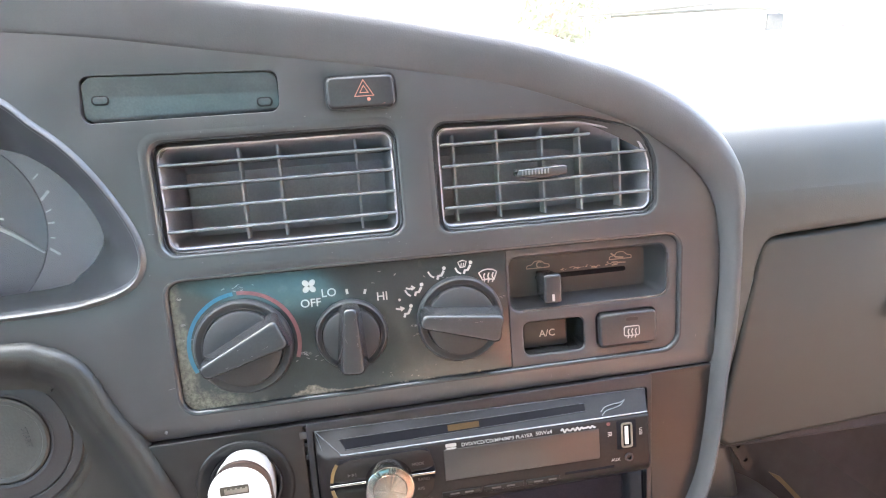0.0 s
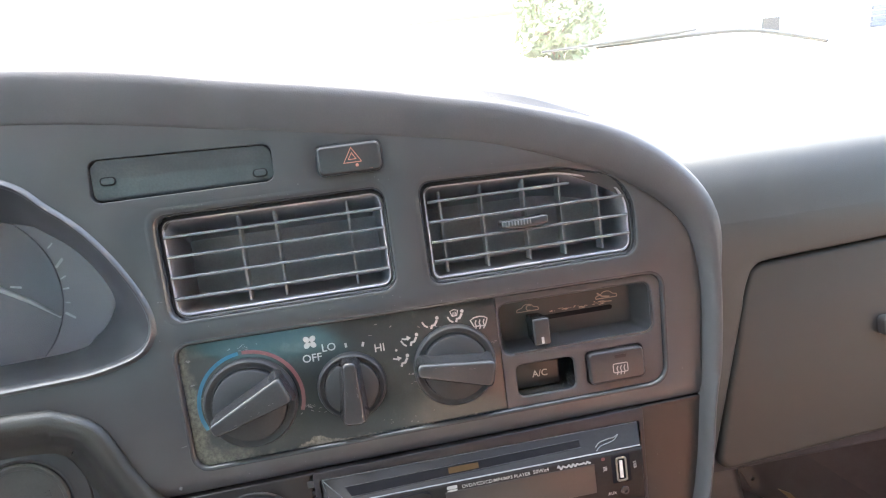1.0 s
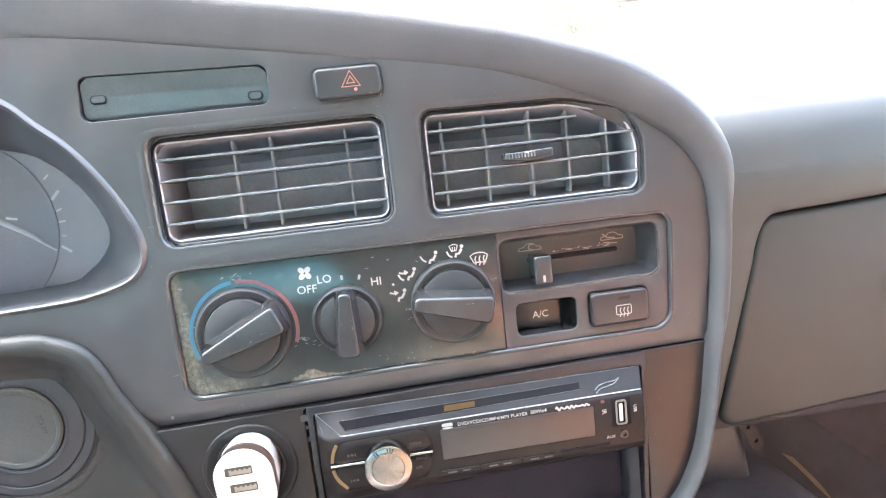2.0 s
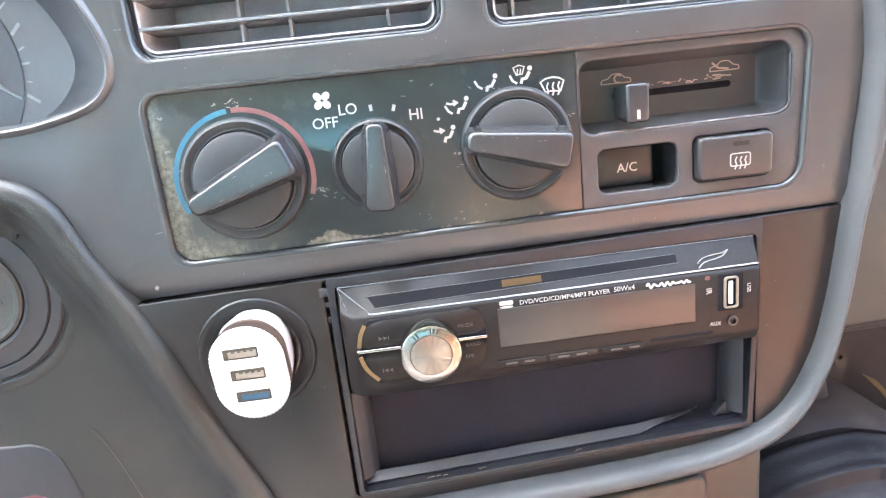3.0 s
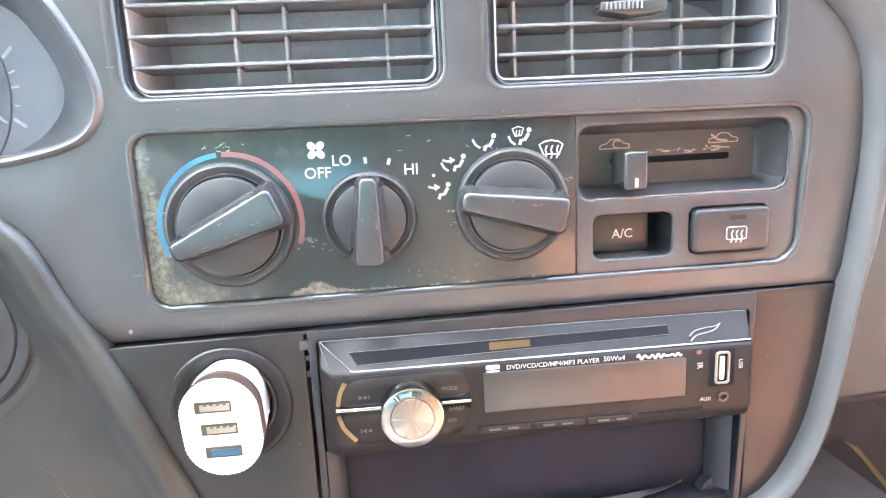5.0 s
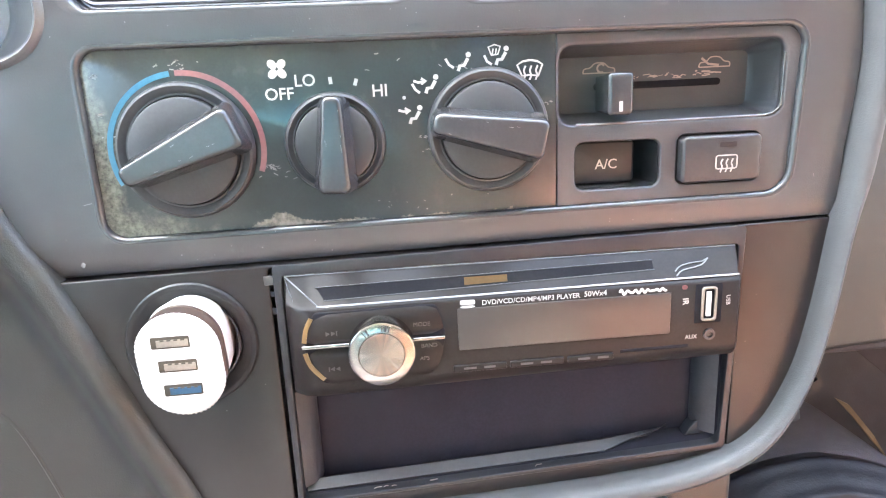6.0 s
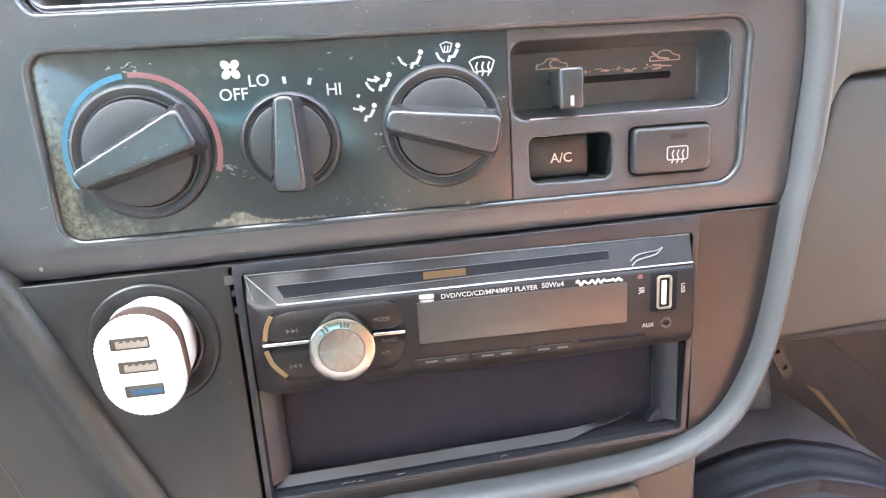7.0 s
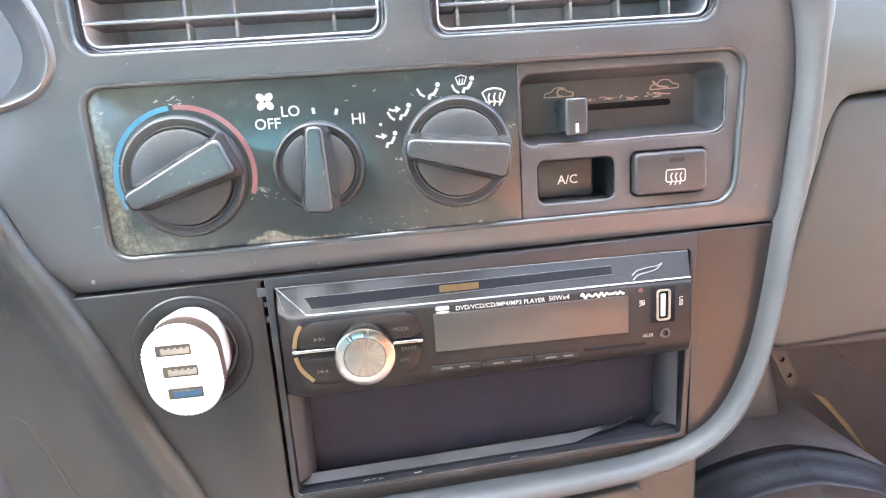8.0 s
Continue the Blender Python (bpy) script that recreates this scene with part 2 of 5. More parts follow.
def recentre(ob, place):
    """Moves a part's origin to a place on its thing's panel, so that turned metal is turned about its own axis."""
    r = root_of(ob)
    off = (Vector(place) - Vector(r["base_mm"])) * r["scale_mm"]
    ob.data.transform(Matrix.Translation(-off))
    ob.location = off
    return ob


def solid(name, bm, mat, label, category, kind="", group="", base=(0, 0, 0), on=PANEL, scale=0.001, smooth=32):
    """One top-level mesh."""
    ob = new(name, mesh_of(bm, base, scale, smooth))
    ob.data.materials.append(mat)
    ob.matrix_world = on @ Matrix.Translation(Vector(base) * scale)
    return tagged(ob, label, category, group, kind)


def rpoly(corners, n=6):
    """A polygon with rounded corners, each (x, z, radius), counter-clockwise."""
    out = []
    m = len(corners)
    for i in range(m):
        p = Vector(corners[i][:2])
        a, c = Vector(corners[i - 1][:2]) - p, Vector(corners[(i + 1) % m][:2]) - p
        r = corners[i][2]
        if r <= 0:
            out.append((p.x, p.y))
            continue
        half = a.angle(c) / 2
        d = min(r / math.tan(half), a.length * 0.49, c.length * 0.49)
        s, e = p + a.normalized() * d, p + c.normalized() * d
        k = 4 / 3 * math.tan((math.pi - 2 * half) / 4) * math.tan(half)
        c1, c2 = s + (p - s) * k, e + (p - e) * k
        for j in range(n + 1):
            t = j / n
            q = s * (1 - t) ** 3 + c1 * 3 * t * (1 - t) ** 2 + c2 * 3 * t * t * (1 - t) + e * t ** 3
            out.append((q.x, q.y))
    return out


def rr(x0, z0, x1, z1, r, n=6):
    return rpoly([(x0, z0, r), (x1, z0, r), (x1, z1, r), (x0, z1, r)], n)


def circle(x, z, r, n=40, rz=None):
    return [(x + r * math.cos(2 * math.pi * i / n), z + (rz or r) * math.sin(2 * math.pi * i / n)) for i in range(n)]


def smooth_line(points, n=8, closed=False):
    """A Catmull-Rom curve through a few points of any dimension."""
    p = [Vector(q) for q in points]
    m = len(p)
    get = (lambda i: p[i % m]) if closed else (lambda i: p[max(0, min(m - 1, i))])
    out = []
    for i in range(m if closed else m - 1):
        a, b, c, d = get(i - 1), get(i), get(i + 1), get(i + 2)
        for j in range(n):
            t = j / n
            out.append(tuple(0.5 * (2 * b + (c - a) * t + (2 * a - 5 * b + 4 * c - d) * t * t + (3 * b - a - 3 * c + d) * t ** 3)))
    if not closed:
        out.append(tuple(p[-1]))
    return out


def grow(loop, d, closed=True):
    """The loop moved outwards by d (counter-clockwise loops)."""
    m = len(loop)
    out = []
    for i in range(m):
        p = Vector(loop[i][:2])
        a = Vector(loop[(i - 1) % m if closed else max(0, i - 1)][:2])
        c = Vector(loop[(i + 1) % m if closed else min(m - 1, i + 1)][:2])
        t = c - a
        if t.length < 1e-9:
            t = Vector((1, 0))
        t.normalize()
        out.append((p.x + t.y * d, p.y - t.x * d))
    return out


def ring(bm, loop, y):
    return [bm.verts.new((x, y, z)) for x, z in loop]


def bridge(bm, a, b, closed=True):
    m = len(a)
    for i in range(m if closed else m - 1):
        j = (i + 1) % m
        bm.faces.new((a[i], a[j], b[j], b[i]))


def rounded(r, y, steps=3):
    """Rings of a rounded edge: (inset, depth) pairs."""
    return [(-r * (1 - math.sin(math.pi / 2 * k / steps)), y + r * (1 - math.cos(math.pi / 2 * k / steps))) for k in range(steps + 1)]


def prism(loop, y0, y1, r=0.0, bm=None, cap_back=True, taper=0.0, steps=3):
    """A block with the loop as its outline, its front at y0 with edges rounded by r."""
    bm = bm or bmesh.new()
    rows_ = rounded(r, y0, steps) if r else [(0, y0)]
    rows_ = rows_ + [(taper, y1)]
    rings = [ring(bm, grow(loop, d) if d else loop, y) for d, y in rows_]
    for a, b in zip(rings, rings[1:]):
        bridge(bm, a, b)
    bm.faces.new(rings[0])
    if cap_back:
        bm.faces.new(rings[-1])
    return bm


def plate(outer, holes, y0, y1, r=1.0, hole_depth=None, bm=None, hole_r=()):
    """A plate with holes, all its front edges rounded; hole_r gives single holes a wider rounding."""
    bm = bm or bmesh.new()
    edges = []
    radii = list(hole_r) + [r] * (len(holes) - len(hole_r))
    for loop, sign, depth, rad in [(outer, 1, y1, r)] + [(h, -1, hole_depth or y1, q) for h, q in zip(holes, radii)]:
        rows_ = [(sign * d, y) for d, y in rounded(rad, y0, 5 if rad > r else 3)] + [(0, depth)]
        rings = [ring(bm, grow(loop, d), y) for d, y in rows_]
        for a, b in zip(rings, rings[1:]):
            bridge(bm, a, b)
        first = rings[0]
        edges += [bm.edges.get((first[i], first[i - 1])) for i in range(len(first))]
    bmesh.ops.triangle_fill(bm, use_beauty=True, use_dissolve=False, edges=edges)
    return bm


def lathe(profile, x, z, n=48, bm=None, y=0.0):
    """Turned about an axis along y; the profile holds (radius, depth)."""
    bm = bm or bmesh.new()
    last = None
    for rad, d in profile:
        now = ring(bm, circle(x, z, rad, n), y + d) if rad > 0 else [bm.verts.new((x, y + d, z))]
        if last:
            if len(now) == 1:
                for i in range(len(last)):
                    bm.faces.new((last[i], last[(i + 1) % n], now[0]))
            elif len(last) == 1:
                for i in range(n):
                    bm.faces.new((now[i], now[(i + 1) % n], last[0]))
            else:
                bridge(bm, last, now)
        last = now
    return bm


def block(x0, x1, y0, y1, z0, z1, r=0.6, bm=None):
    return prism(rr(x0, z0, x1, z1, max(r, 0.01), 3), y0, y1, r * 0.8, bm)


def tube(points, rad, n=8, bm=None):
    """A round wire through points; rad is one number or one a point."""
    bm = bm or bmesh.new()
    pts = [Vector(p) for p in points]
    rings = []
    for i, p in enumerate(pts):
        t = (pts[min(i + 1, len(pts) - 1)] - pts[max(i - 1, 0)]).normalized()
        u = t.cross(Vector((0.13, 0.21, 1.0))).normalized()
        v = t.cross(u)
        rd = rad[i] if isinstance(rad, (list, tuple)) else rad
        rings.append([bm.verts.new(p + (u * math.cos(2 * math.pi * k / n) + v * math.sin(2 * math.pi * k / n)) * rd) for k in range(n)])
    for a, b in zip(rings, rings[1:]):
        bridge(bm, a, b)
    bm.faces.new(rings[0]), bm.faces.new(rings[-1])
    return bm


def stroke(points, w, y, bm=None, depth=0.15, closed=False):
    """A printed line of width w lying on the depth y, a hair thick."""
    bm = bm or bmesh.new()
    a, b = grow(points, w / 2, closed), grow(points, -w / 2, closed)
    fa, fb = ring(bm, a, y - depth), ring(bm, b, y - depth)
    ba, bb = ring(bm, a, y), ring(bm, b, y)
    for p, q in ((fa, fb), (fb, bb), (bb, ba), (ba, fa)):
        bridge(bm, p, q, closed)
    if not closed:
        bm.faces.new((fa[0], fb[0], bb[0], ba[0])), bm.faces.new((fa[-1], fb[-1], bb[-1], ba[-1]))
    return bm


def flat(loop, y, bm=None, depth=0.15):
    return prism(loop, y - depth, y, 0, bm)


def letters(text, x, z, size, y, bm=None, shear=0.0, turn=0.0, bold=0.0, depth=0.15, align="CENTER", widen=1.0):
    """Words in the built-in font, printed on the depth y."""
    cu = bpy.data.curves.new("words", "FONT")
    cu.body, cu.size, cu.align_x, cu.align_y, cu.shear, cu.offset = text, size, align, "CENTER", shear, bold
    cu.extrude, cu.resolution_u = depth / 2, 3
    ob = bpy.data.objects.new("words", cu)
    scene.collection.objects.link(ob)
    me = bpy.data.meshes.new_from_object(ob.evaluated_get(bpy.context.evaluated_depsgraph_get()))
    bpy.data.objects.remove(ob)
    bpy.data.curves.remove(cu)
    bm = bm or bmesh.new()
    c, s = math.cos(radians(turn)), math.sin(radians(turn))
    vs = [bm.verts.new((x + widen * v.co.x * c - v.co.y * s, y - depth / 2 - v.co.z, z + widen * v.co.x * s + v.co.y * c)) for v in me.vertices]
    for p in me.polygons:
        try:
            bm.faces.new([vs[i] for i in p.vertices])
        except ValueError:
            pass
    bpy.data.meshes.remove(me)
    return bm


def arc(x, z, r, a0, a1, n=24):
    return [(x + r * math.cos(radians(a0 + (a1 - a0) * i / n)), z + r * math.sin(radians(a0 + (a1 - a0) * i / n))) for i in range(n + 1)]


# ---- centre panel ----
VENT_L = rr(-103, 32.6, 13.4, 86, 7)
SHOULDER_L = rr(-108.5, 30, 16, 91.6, 9)
VENT_R = rpoly([(33.4, 31.6, 6), (149.7, 31.6, 7), (150.8, 73.4, 24), (110, 84, 60), (33.4, 85.4, 6)])
SHOULDER_R = rpoly([(29, 29, 8), (152.2, 29, 9), (153.4, 76, 27), (111, 88.6, 60), (28.6, 90.6, 8)])
HEATER = rpoly([(-104.5, -48, 7), (160, -45.5, 9), (162.5, 17.5, 7), (-104.5, 18.5, 7)])
HAZARD = rr(-18.5, 95.5, 16, 112, 3.5)
POCKET = rpoly([(-131, 97.5, 4.5), (-40.5, 97.5, 4.5), (-40, 116.5, 4.5), (-129, 119, 4.5)])
CLUSTER = smooth_line([(-300, 9), (-175, 12), (-139, 15), (-119, 23), (-116, 41), (-131, 72), (-152, 96), (-185, 116), (-300, 128)], 8)
ARCH = [(183, -32), (186, 12), (177, 46), (142, 75), (88, 98), (40, 110), (-62, 127), (-160, 141), (-330, 150)]
bezel_edge = [(-126.5, -63), (182, -57.3)] + smooth_line(ARCH, 8) + [(-330, -3)] + smooth_line([(-190, -3), (-162, -7), (-147, -17), (-136, -42), (-127, -62)], 5)
bezel = thing("centre_bezel", (0, 0, 0), "dark grey moulded plastic centre fascia with scratches and dust specks", "dashboard trim")


def rolled_under(bm, z0=-48.5, rate=0.022):
    """Bends the lowest part of a plate back, away from the cabin."""
    for k in range(8):
        bmesh.ops.bisect_plane(bm, geom=bm.verts[:] + bm.edges[:] + bm.faces[:], plane_co=(0, 0, z0 - 1.8 * k), plane_no=(0, 0, 1))
    for v in bm.verts:
        v.co.y += rate * max(0.0, z0 - v.co.z) ** 2
    return bm


part("panel", rolled_under(plate(bezel_edge, [grow(SHOULDER_L, -0.9), grow(SHOULDER_R, -0.9), grow(HEATER, 1.8), HAZARD, POCKET, CLUSTER], 0, 9, 0.5)), BEZEL, bezel, smooth=60)


def lip(name, loop, w, h, mat, parent, y=0.0, closed=True):
    """A raised rounded edge along a loop."""
    bm = bmesh.new()
    rings = [ring(bm, grow(loop, d, closed), y - e) for d, e in ((-0.8, -3), (-0.6, -1.4), (-0.2, -0.2), (w * 0.05, h * 0.25), (w * 0.28, h * 0.82), (w * 0.42, h), (w * 0.65, h * 0.8), (w * 0.9, h * 0.3), (w * 1.1, -0.5))]
    for a, b in zip(rings, rings[1:]):
        bridge(bm, a, b, closed)
    return part(name, bm, mat, parent)


def worn_edge(loop, k):
    """The polished rounding of an opening's edge."""
    bm = bmesh.new()
    rings = [ring(bm, grow(loop, d * k), y) for d, y in ((3.3, 0.02), (2.6, -0.08), (1.7, 0.02), (0.9, 0.42), (0.35, 1.1), (0.05, 2.1), (-0.02, 3.4), (0.3, 9.2))]
    for a, b in zip(rings, rings[1:]):
        bridge(bm, a, b)
    return part("worn_edge", bm, EDGE, bezel, "polished worn edge", smooth=60)


def sunk_edge(outer, inner):
    """A broad shoulder that sinks from the panel to an opening, with a polished inner edge."""
    for name, mat, label, rows_ in (("shoulder", BEZEL, "", ((0, 0.03), (0.12, -0.06), (0.3, -0.02), (0.5, 0.16), (0.68, 0.55))), ("worn_edge", EDGE, "polished worn edge", ((0.68, 0.55), (0.82, 1.2), (0.92, 2.1), (0.98, 3.2), (1.0, 4.4), (1.0, 9.2)))):
        bm = bmesh.new()
        rings = [ring(bm, [(a[0] + (b[0] - a[0]) * t, a[1] + (b[1] - a[1]) * t) for a, b in zip(outer, inner)], y) for t, y in rows_]
        for a, b in zip(rings, rings[1:]):
            bridge(bm, a, b)
        part(name, bm, mat, bezel, label, smooth=60)


sunk_edge(SHOULDER_L, VENT_L)
sunk_edge(SHOULDER_R, VENT_R)
worn_edge(HEATER, 0.75)
lip("cluster_rim", CLUSTER, 3.6, 2.0, RIM, bezel, closed=False)

wear = random.Random(21)
scr = bmesh.new()
for k in range(46):
    x, z = wear.uniform(-160, 178), wear.uniform(-58, 95)
    inside = any(min(p[0] for p in h) - 5 < x < max(p[0] for p in h) + 5 and min(p[1] for p in h) - 5 < z < max(p[1] for p in h) + 5 for h in (VENT_L, VENT_R, HEATER)) or (x < -112 and z > 5) or x < -135 + 0.3 * abs(z)
    if inside:
        continue
    a, ln = wear.choice((wear.uniform(-0.4, 0.4), wear.uniform(1.0, 2.2))), wear.uniform(0.4, 3.2)
    stroke([(x, z), (x + 0.5 * ln * math.cos(a), z + 0.5 * ln * math.sin(a) + wear.uniform(-0.15, 0.15)), (x + ln * math.cos(a), z + ln * math.sin(a))], wear.uniform(0.08, 0.28), 0.0, scr, depth=0.04)
for k in range(60):
    x, z = wear.uniform(-150, 176), wear.choice((wear.uniform(-46, -59), wear.uniform(21, 30), wear.uniform(88, 94)))
    if x > -112 or z < 0:
        y0 = 0.022 * max(0.0, -48.5 - z) ** 2
        flat(circle(x, z, wear.uniform(0.12, 0.3), 6), y0, scr, depth=0.08)
flat(rpoly([(-116.4, -57.8, 0.3), (-115.2, -58.8, 0.2), (-114.4, -57.2, 0.3), (-115.6, -56.4, 0.3)], 2), 1.5, scr, depth=0.2)
tagged(part("scratches", scr, SCRATCH, bezel, "fine pale scratches and dust"), kind="stuff")

# ---- padded surround that wraps the panel ----
PATH_RIM = [(-330, 150, 36), (-160, 141, 36), (-62, 127, 34), (40, 110, 28), (88, 98, 28), (142, 75, 30), (177, 46, 24.5), (186, 12, 13), (184, -32, 11.5),
            (180, -62, 9), (175, -100, 8.5), (168, -128, 9), (154, -152, 10), (131, -164, 11), (95, -170, 11.5), (25, -174, 12), (-90, -178, 12)]


def surround():
    """The rolled surround, with the sunlit slope behind its crest."""
    pts = smooth_line(PATH_RIM, 10)
    bm = bmesh.new()
    flat2 = [(p[0], p[1]) for p in pts]
    m = len(pts)
    profile = [(-0.25, 9), (-0.02, 4), (0.03, -1), (0.12, -4.5), (0.30, -7.5), (0.5, -8.5), (0.7, -7.5), (0.84, -4.5), (0.93, 0), (1.0, 9)]
    rings = []

    def inset(i):
        return (4.0 + 3.3 * max(0.0, min(1.0, (20 - pts[i][0]) / 80))) * max(0.0, min(1.0, (pts[i][1] - 40) / 70))

    low = [5, -0.1, -0.5, -0.9, -1.5, -2.1, -2.2, -1.4, 0.6, 3.0]
    for n_, (o, d0) in enumerate(profile):
        row = []
        for i in range(m):
            k = max(0.0, min(1.0, (pts[i][1] - 15) / 105))
            k = k * k * (3 - 2 * k)
            d = d0 * (1 - k) + low[n_] * k
            a, c = Vector(flat2[max(0, i - 1)]), Vector(flat2[min(m - 1, i + 1)])
            t = (c - a).normalized()
            q = Vector(flat2[i]) + Vector((-t.y, t.x)) * o * (pts[i][2] - inset(i))
            row.append(bm.verts.new((q.x, d, q.y)))
        rings.append(row)
    for extra, drop, rise, d in ((-0.1, -3.2, 3.4, 5), (-0.3, -3, 6.0, 8.5), (-0.5, -2.6, 7.0, 15), (-1, -1.5, 7.6, 26), (-2, 0.5, 8.5, 50), (-6, -6, 0, 120), (-8, -26, -22, 230), (-8, -34, -30, 380)):
        row = []
        for i in range(m):
            a, c = Vector(flat2[max(0, i - 1)]), Vector(flat2[min(m - 1, i + 1)])
            t = (c - a).normalized()
            k = max(0.0, min(1.0, (pts[i][1] - 20) / 40))
            g = max(0.0, min(1.0, (140 - pts[i][0]) / 50))
            q = Vector(flat2[i]) + Vector((-t.y, t.x)) * (pts[i][2] + extra * (1 - k) + (drop * (1 - g) + (rise - inset(i)) * g) * k)
            row.append(bm.verts.new((q.x, d, q.y)))
        rings.append(row)
    for a, b in zip(rings, rings[1:]):
        bridge(bm, a, b, False)
    return bm


dash = thing("dashboard", (0, 150, 90), "grey-olive padded vinyl dashboard with a scuffed rounded cowl", "dashboard")
part("cowl", surround(), COWL, dash, "grey padded cowl with scuffed edge", smooth=50)


# ---- passenger side of the dashboard ----
def extrude_x(profile, xs, shift=None):
    """A profile of (y, z) carried along x; shift(x) moves it by (dy, dz)."""
    bm = bmesh.new()
    rings = []
    for x in xs:
        dy, dz = shift(x) if shift else (0, 0)
        rings.append([bm.verts.new((x, y + dy, z + dz)) for y, z in profile])
    for a, b in zip(rings, rings[1:]):
        bridge(bm, a, b, False)
    return bm


pad_profile = smooth_line([(97, 25), (103, 55), (118, 77), (150, 87), (230, 89), (420, 96), (720, 115)], 6)
part("passenger_pad", extrude_x(pad_profile, [190 + 20 * i for i in range(37)]), PAD, dash, smooth=60)


def lower_face():
    """The face below the pad; its lip curls under above the glovebox and runs down beside it."""
    lip = smooth_line([(910, 16.5), (640, 9.5), (420, -0.3), (320, -4.6), (303, -5.3), (290, -6.6), (285.6, -8.4), (281.6, -12), (278.2, -18.6), (275.4, -27), (273.2, -37), (270.8, -50), (241, -172)], 5)
    bm = bmesh.new()
    rings = [[] for _ in range(10)]
    for n_, (x, z) in enumerate(lip):
        side = max(0.0, min(1.0, (-8 - z) / 164)) if x < 286 else 0.0
        ax, az = (x, 25.0) if x > 286 else (286 - 96 * min(1.0, 12 * side), 25 - 197 * max(0.0, side * 12 - 1) / 11)
        e = Vector(lip[min(n_ + 1, len(lip) - 1)]) - Vector(lip[max(n_ - 1, 0)])
        e = Vector((-e.y, e.x)).normalized() * -1
        row = [(ax + (x - ax) * j / 6, az + (z - az) * j / 6, 0) for j in range(7)]
        row += [(x - 0.9 * e.x, z - 0.9 * e.y, 0.5), (x - 1.4 * e.x, z - 1.4 * e.y, 1.6), (x - 1.5 * e.x, z - 1.5 * e.y, 16)]
        for r_, (px_, pz_, dd) in zip(rings, row):
            r_.append(bm.verts.new((px_, 97 + (0.051 - 0.2 * math.exp((pz_ - 25) / 14)) * (25 - pz_) + dd, pz_)))
    for p, q in zip(rings, rings[1:]):
        bridge(bm, p, q, False)
    return bm


part("lower_pad", lower_face(), PAD, dash, smooth=60)


def dash_top():
    """The upper face, from behind the cowl's crest down to the windscreen."""
    crest = smooth_line([(-900, 178), (-330, 172), (-160, 165), (-62, 150), (40, 130), (88, 119), (142, 91), (177, 58), (196, 20), (206, -30)], 4)
    bm = bmesh.new()
    rows_ = []
    for x, z in crest:
        back = smooth_line([(26, z), (70, z - 3), (140, 0.5 * z + 42), (240, 88), (420, 94), (720, 114)], 4)
        rows_.append([bm.verts.new((x, yy, zz)) for yy, zz in back])
    for a, b in zip(rows_, rows_[1:]):
        bridge(bm, a, b, False)
    return bm


part("top", dash_top(), PAD, dash, smooth=60)
part("side_backing", block(184, 262, 112, 130, -172, 4, 3), PAD, dash)
part("glovebox_recess", block(225, 800, 110, 300, -175, 20, 4), DEEP, dash)

glove = thing("glovebox", (400, 100, -90), "grey-olive textured plastic glovebox door, closed", "glovebox")
glove_loop = rpoly([(243.5, -172, 12), (620, -150, 12), (640, 7.4, 14), (282.2, -9.0, 14)], 8)
part("door", prism(glove_loop, 103.2, 125, 6.0, steps=8), GLOVE, glove)
part("catch", block(388, 450, 95, 104, -82, -66, 4), BLACK, glove, "dark plastic catch")

# ---- lower trim round radio and socket ----
RADIO_HOLE = rpoly([(-48, -169, 2), (143, -161, 2), (143, -60.0, 1), (-48, -63.8, 1)], 3)
SOCKET = circle(-80, -92, 24.5, 48)
trim_edge = ([(-127.4, -63.8)] + smooth_line([(-117, -88), (-103, -122), (-88, -160), (-84, -180)], 4) + [(60, -180), (96, -172)]
             + smooth_line([(140, -170), (160, -154), (173, -126), (179, -96), (184, -58.1)], 5))
lower = thing("lower_fascia", (0, 0, -115), "dark brown-grey plastic trim round the radio and power socket", "dashboard trim")
trim = plate(trim_edge, [RADIO_HOLE, SOCKET], 0.8, 10, 0.8)
for v in trim.verts:
    if -60 < v.co.x < 150 and v.co.y < 5:
        v.co.y += 0.3 * max(0.0, -167.4 + 0.045 * (v.co.x + 46) - v.co.z)
part("panel", trim, LOWER, lower)
part("backing", block(-140, 186, 11.5, 16, -67, -56, 0.5), DEEP, lower)
part("side_backing", block(139, 150, 10.5, 14, -166, -56, 0.5), DEEP, lower)
bm = bmesh.new()
for k in range(12):
    x, z = wear.choice(((wear.uniform(-112, -52), wear.uniform(-150, -66)), (wear.uniform(144, 172), wear.uniform(-140, -66))))
    if x > -110 - 0.4 * (z + 66) and math.hypot(x + 80, z + 92) > 27:
        flat(circle(x, z, wear.uniform(0.1, 0.22), 6), 0.8, bm, depth=0.08)
tagged(part("dust", bm, SCRATCH, lower, "pale dust specks"), kind="stuff")

# ---- air vents ----


